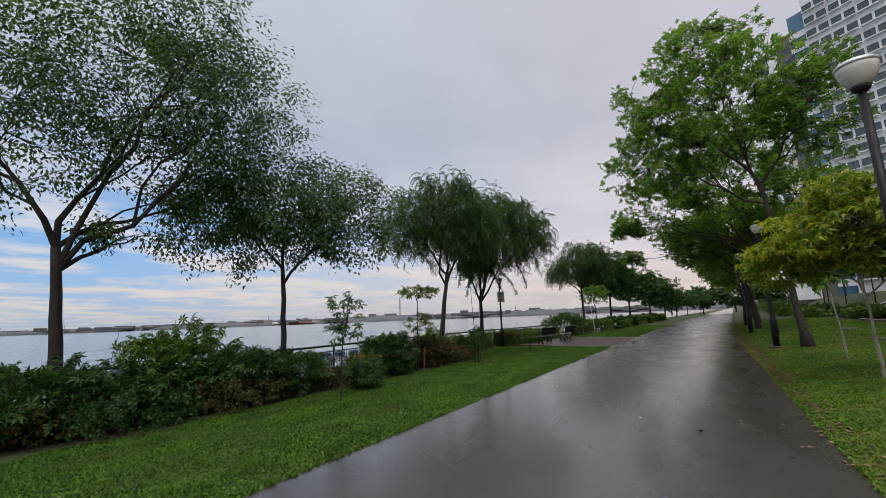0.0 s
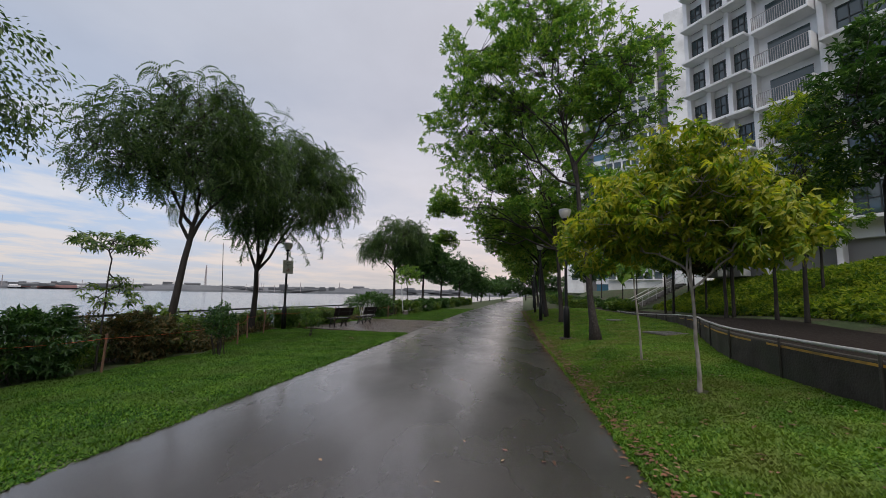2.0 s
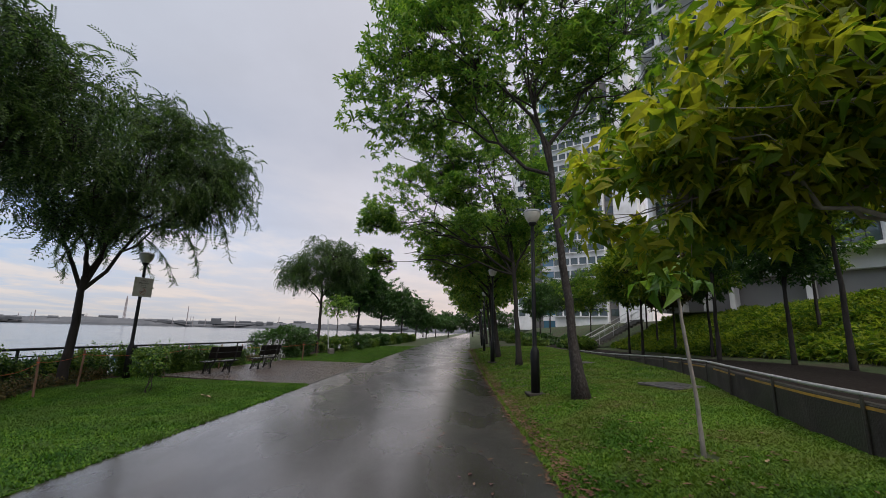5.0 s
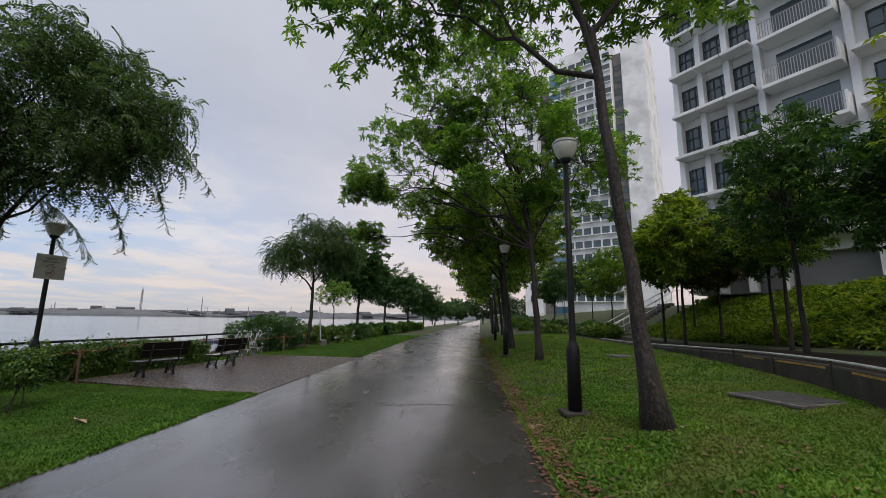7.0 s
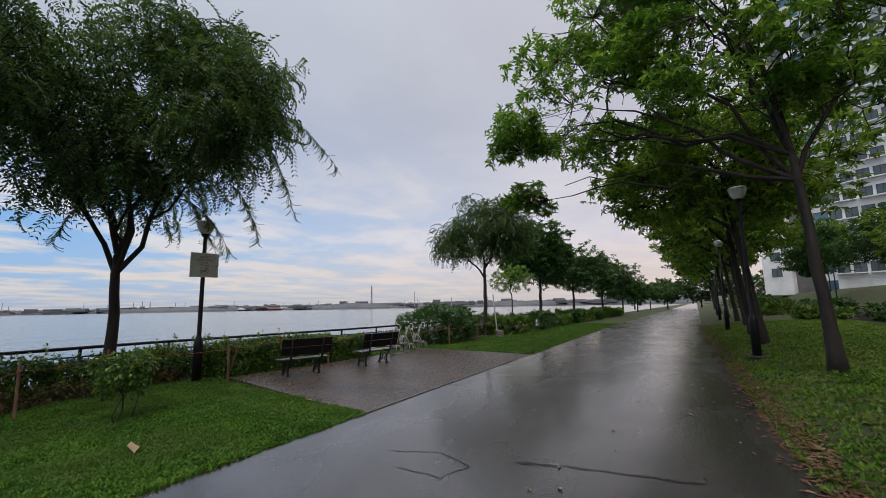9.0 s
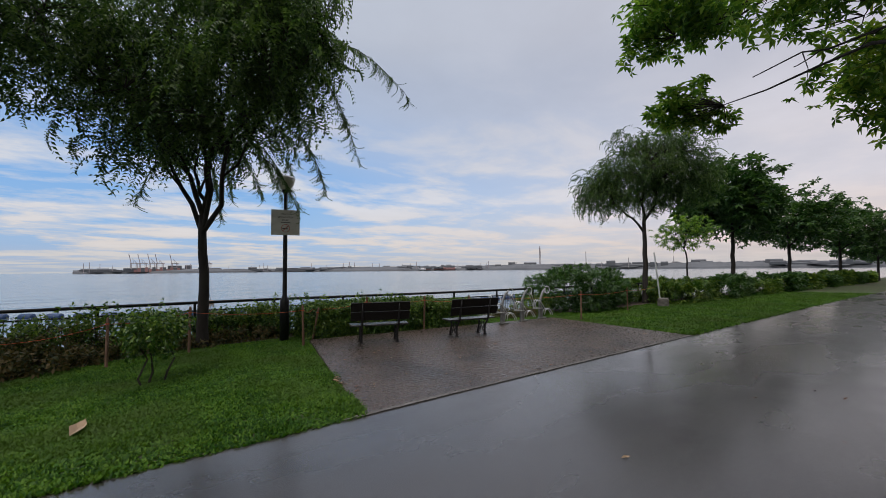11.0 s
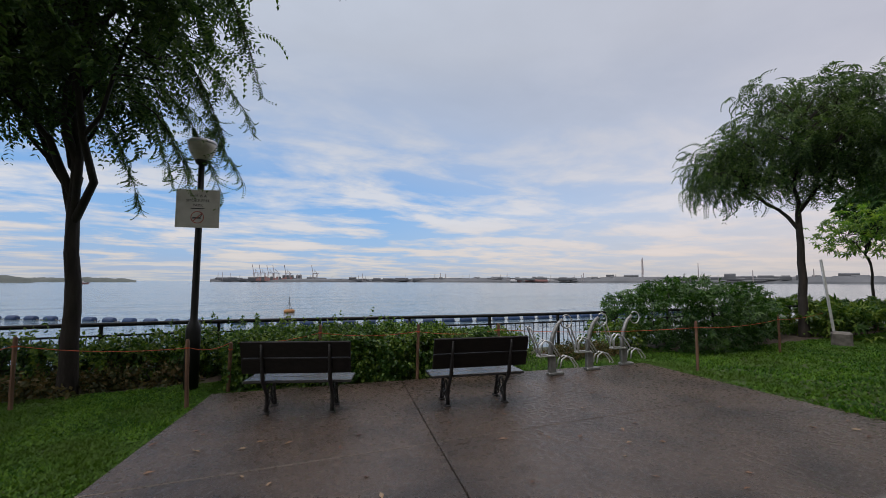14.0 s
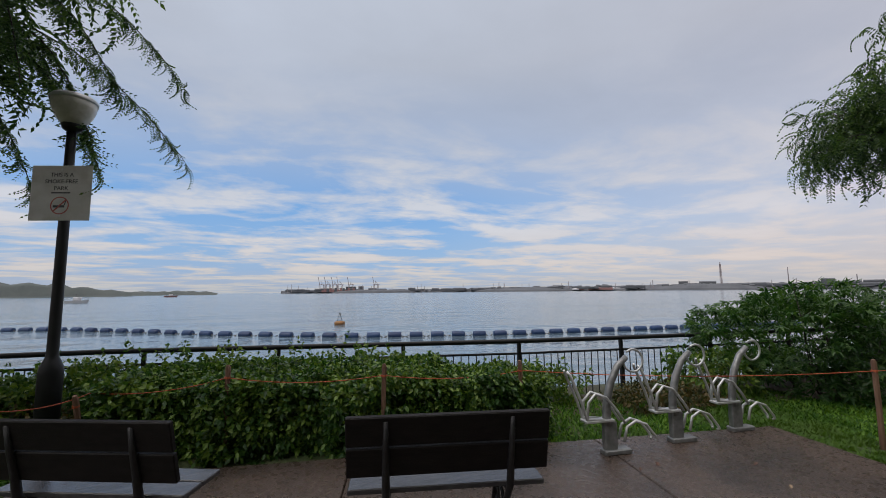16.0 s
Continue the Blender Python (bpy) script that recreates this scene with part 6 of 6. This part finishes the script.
# ---- turf, litter and cracks ----
def turf(label, inside, height, seed, n, y0, y1, xa, xb, mat, tall=1.0, wide=1.0):
    rng = np.random.default_rng(seed)
    y = y0 + (y1 - y0) * rng.random(n)
    lo, hi = np.array([xa(v) for v in y]), np.array([xb(v) for v in y])
    x = lo + (hi - lo) * rng.random(n)
    keep = np.array([inside(a, b) for a, b in zip(x, y)])
    x, y = x[keep], y[keep]
    z = np.array([height(a, b) for a, b in zip(x, y)])
    n = len(x)
    blades = 3
    V = np.zeros((n, blades, 3, 3))
    ang = rng.random((n, blades)) * 2 * np.pi
    ln = rng.uniform(0.022, 0.05, (n, blades)) * tall
    lean = rng.uniform(0.35, 0.95, (n, blades)) * ln
    wd = rng.uniform(0.007, 0.014, (n, blades)) * wide
    broad = rng.random((n, blades)) < 0.16  # broad weed leaves among the blades
    wd, ln = np.where(broad, wd * 2.0, wd), ln * np.array([0.75 + 0.7 * (0.5 + noise.noise(Vector((a * 2.2, b * 2.2, 1.0)))) for a, b in zip(x, y)])[:, None]
    ca, sa = np.cos(ang), np.sin(ang)
    bx, by = x[:, None] + rng.normal(0, 0.012, (n, blades)), y[:, None] + rng.normal(0, 0.012, (n, blades))
    V[:, :, 0] = np.stack([bx - sa * wd, by + ca * wd, np.repeat(z[:, None], blades, 1) - 0.004], -1)
    V[:, :, 1] = np.stack([bx + sa * wd, by - ca * wd, np.repeat(z[:, None], blades, 1) - 0.004], -1)
    V[:, :, 2] = np.stack([bx + ca * lean * 1.3, by + sa * lean * 1.3, z[:, None] + ln * 0.8], -1)
    m = Mesh()
    m.cloud(V.reshape(-1, 3), np.arange(n * blades * 3).reshape(-1, 3))
    tagged(part("grass", m, mat), label, "grass", kind="stuff")


def on_lawn(x, y):
    if x < x_left(y) + 0.06 and x > -7.65 + 0.19 * (y - 22.5) and south(x) - 0.03 < y < north(x) + 0.03:
        return False
    d = x_left(y) - x
    if y < 15 and d > 5.0 + 0.5 * noise.noise(Vector((y * 0.7, 1.0, 0))):
        return False
    return True


def on_verge(x, y):
    # worn thin here and there, and round the saplings
    if math.hypot(x - 3.12, y - 8.33) < 0.3 * random.random() + 0.1 or math.hypot(x - 3.44, y - 11.25) < 0.25 * random.random() + 0.08:
        return False
    return noise.noise(Vector((x * 1.1, y * 1.1, 8.0))) < 0.72


turf("short green turf between the path and the planting bed", on_lawn, z_left, 201, 120000, -2.5, 15.5, lambda y: x_left(y) - 5.6, lambda y: x_left(y) + 0.025, "grass", 0.85, 1.5)
turf("dense green turf beside the concrete apron", on_lawn, z_left, 203, 80000, 15, 21.2, lambda y: -9.2, lambda y: x_left(y) + 0.025, "grass", 0.8, 1.7)
turf("green turf beyond the concrete apron", on_lawn, z_left, 204, 44000, 26.6, 50, lambda y: max(x_left(y) - 5.0, x_rail(y) + 0.5), lambda y: x_left(y) + 0.03, "grass", 1.2, 1.8)
turf("rough green tufts behind the cycle racks", lambda x, y: not south(x) < y < north(x) + 0.02 or x < -7.65 + 0.19 * (y - 22.5), z_left, 206, 9000, 24.3, 30.0, lambda y: x_rail(y) + 0.5, lambda y: -6.0, "grass", 1.4, 1.4)
turf("short worn turf with bare patches beside the path", on_verge, z_right, 202, 100000, 2.0, 18, lambda y: x_right(y) - 0.025, lambda y: min(x_wall(y), x_right(y) + 5.6), "grass_worn", 0.85, 1.9)
turf("worn turf under the row of trees", on_verge, z_right, 205, 40000, 18, 44, lambda y: x_right(y) - 0.03, lambda y: min(x_wall(y), x_right(y) + 8.0), "grass_worn", 1.2, 1.9)


def bed_soil():
    m = Mesh()
    ys = [-6 + k for k in range(76)]
    verts, faces = [], []
    for y in ys:
        xa = x_rail(y) + 0.16
        xb = (x_left(y) - 5.0 if y < 15 else (-8.9 if y < 20.2 else (-7.7 + 0.19 * (y - 22.5) if y < 28 else x_rail(y) + 2.3))) + 0.2 * noise.noise(Vector((y * 0.8, 0, 0)))
        for t in (0, 0.5, 1):
            x = xa + (xb - xa) * t
            verts.append((x, y, z_left(x, y) + 0.012 - (0.09 if t == 1 else 0)))
    for i in range(len(ys) - 1):
        for k in range(2):
            faces.append((3 * i + k, 3 * i + k + 1, 3 * i + k + 4, 3 * i + k + 3))
    m.add(verts, faces)
    tagged(part("planting_bed", m, "bed", smooth=True), "dark bare soil of the planting bed", "soil", kind="structure")


bed_soil()


def litter():
    rng = np.random.default_rng(301)
    lm = []
    for k in range(5):
        w, h = 0.030 + 0.008 * rng.random(), 0.075 + 0.03 * rng.random()
        m = Mesh()
        m.add([(0, -h / 2, 0.003), (w / 2, -h * 0.1, 0.012), (w * 0.35, h * 0.25, 0.008), (0, h / 2, 0.014), (-w * 0.35, h * 0.25, 0.010), (-w / 2, -h * 0.1, 0.016), (0, 0, 0.004)],
              [(0, 1, 6), (1, 2, 6), (2, 3, 6), (3, 4, 6), (4, 5, 6), (5, 0, 6)])
        lm.append(m.data("fallen_leaf", MAT["litter"]))
    pts = []
    for _ in range(100):  # along the edge of the path
        y = 3 + 27 * rng.random()
        pts.append((x_right(y) + rng.normal(0.03, 0.09), y, 1.0))
    for _ in range(70):
        y = 3 + 24 * rng.random()
        pts.append((x_right(y) - abs(rng.normal(0, 1.3)), y, 0.9))
    for _ in range(60):
        y = 6 + 22 * rng.random()
        pts.append((x_right(y) + 0.2 + 3 * rng.random(), y, 1.1))
    for _ in range(60):
        x, y = -6.6 + 4 * rng.random(), 19.9 + 7 * rng.random()
        pts.append((x, y, 0.9))
    for _ in range(26):
        pts.append((-4.2 + rng.normal(0, 0.3), 19.2 + abs(rng.normal(0, 0.2)), 0.9))
    for x, y, s in pts:
        if x < x_left(y):
            z = 0.006
        elif x < x_right(y):
            z = 0.02 * math.sin(math.pi * (x - x_left(y)) / (x_right(y) - x_left(y))) + 0.002
        else:
            z = z_right(x, y) + 0.03
        o = tagged(new("fallen_leaf", lm[rng.integers(5)]), "small withered brown leaf lying on the ground", "leaf", "fallen leaves")
        o.matrix_basis = pose(x, y, z, rng.normal(0, 6), rng.normal(0, 6), rng.random() * 360) @ Matrix.Scale(s * rng.uniform(0.7, 1.25), 4)
    big = tagged(new("fallen_leaf", lm[2]), "large pale brown leaf lying on the lawn", "leaf", "fallen leaves")
    big.matrix_basis = pose(-4.56, 16.49, z_left(-4.56, 16.49) + 0.03, 4, 8, 70) @ Matrix.Scale(3.4, 4)


litter()


def litter_band():
    """Small withered scraps gathered along the path's edges, one mass."""
    rng = np.random.default_rng(305)
    n = 8500
    y = 2 + 44 * rng.random(n) ** 0.8
    y = np.where(rng.random(n) < np.clip((y - 1) / 9, 0.25, 1), y, 8 + 30 * rng.random(n))
    x = np.array([x_right(v) for v in y]) + rng.normal(0.06, 0.11, n) + np.where(rng.random(n) < 0.35, rng.random(n) ** 2 * 2.6, 0)
    x = np.where(rng.random(n) < 0.035, x - 3.2 * rng.random(n), x)
    m = Mesh()
    z = np.array([z_right(a, b) + 0.03 if a > x_right(b) + 0.02 else 0.012 for a, b in zip(x, y)])
    ang, ln, wd = rng.random(n) * 6.28, rng.uniform(0.024, 0.058, n), rng.uniform(0.012, 0.026, n)
    c, s = np.cos(ang), np.sin(ang)
    V = np.stack([np.stack([x - c * ln, y - s * ln, z], 1), np.stack([x + s * wd, y - c * wd, z + 0.008], 1), np.stack([x + c * ln, y + s * ln, z + 0.004], 1), np.stack([x - s * wd, y + c * wd, z + 0.01], 1)], 1)
    m.cloud(V.reshape(-1, 3), np.arange(4 * n).reshape(-1, 4))
    tagged(part("leaf_litter", m, "litter"), "brown leaf litter along the edge of the path", "leaf litter", kind="stuff")


litter_band()


def crack(points, width, label="dark crack in the asphalt"):
    rng = np.random.default_rng(int(points[0][0] * 100) % 997 + 5)
    fine = []
    for (a, b), (c, d) in zip(points, points[1:]):
        for k in range(6):
            t = k / 6
            fine.append((a + (c - a) * t + rng.normal(0, 0.012), b + (d - b) * t + rng.normal(0, 0.012)))
    fine.append(points[-1])
    m = Mesh()
    verts = []
    for i, (x, y) in enumerate(fine):
        j, k = min(i + 1, len(fine) - 1), max(i - 1, 0)
        dx, dy = fine[j][0] - fine[k][0], fine[j][1] - fine[k][1]
        ln = math.hypot(dx, dy) or 1
        w = width * (0.35 + 0.65 * rng.random()) * (0.15 if i in (0, len(fine) - 1) else 1)
        z = 0.02 * math.sin(math.pi * (x - x_left(y)) / (x_right(y) - x_left(y))) + 0.003
        verts += [(x - dy / ln * w, y + dx / ln * w, z), (x + dy / ln * w, y - dx / ln * w, z)]
    m.add(verts, [(2 * i, 2 * i + 1, 2 * i + 3, 2 * i + 2) for i in range(len(fine) - 1)])
    tagged(part("crack", m, "crack"), label, "crack", "asphalt cracks", kind="structure")


crack([(-1.66, 17.59), (-1.09, 17.74), (-0.66, 17.49), (-0.81, 17.14), (-1.34, 17.20)], 0.012)
crack([(-0.31, 17.77), (0.21, 17.86), (0.87, 17.92), (1.41, 17.93)], 0.034, "long dark joint across the asphalt")
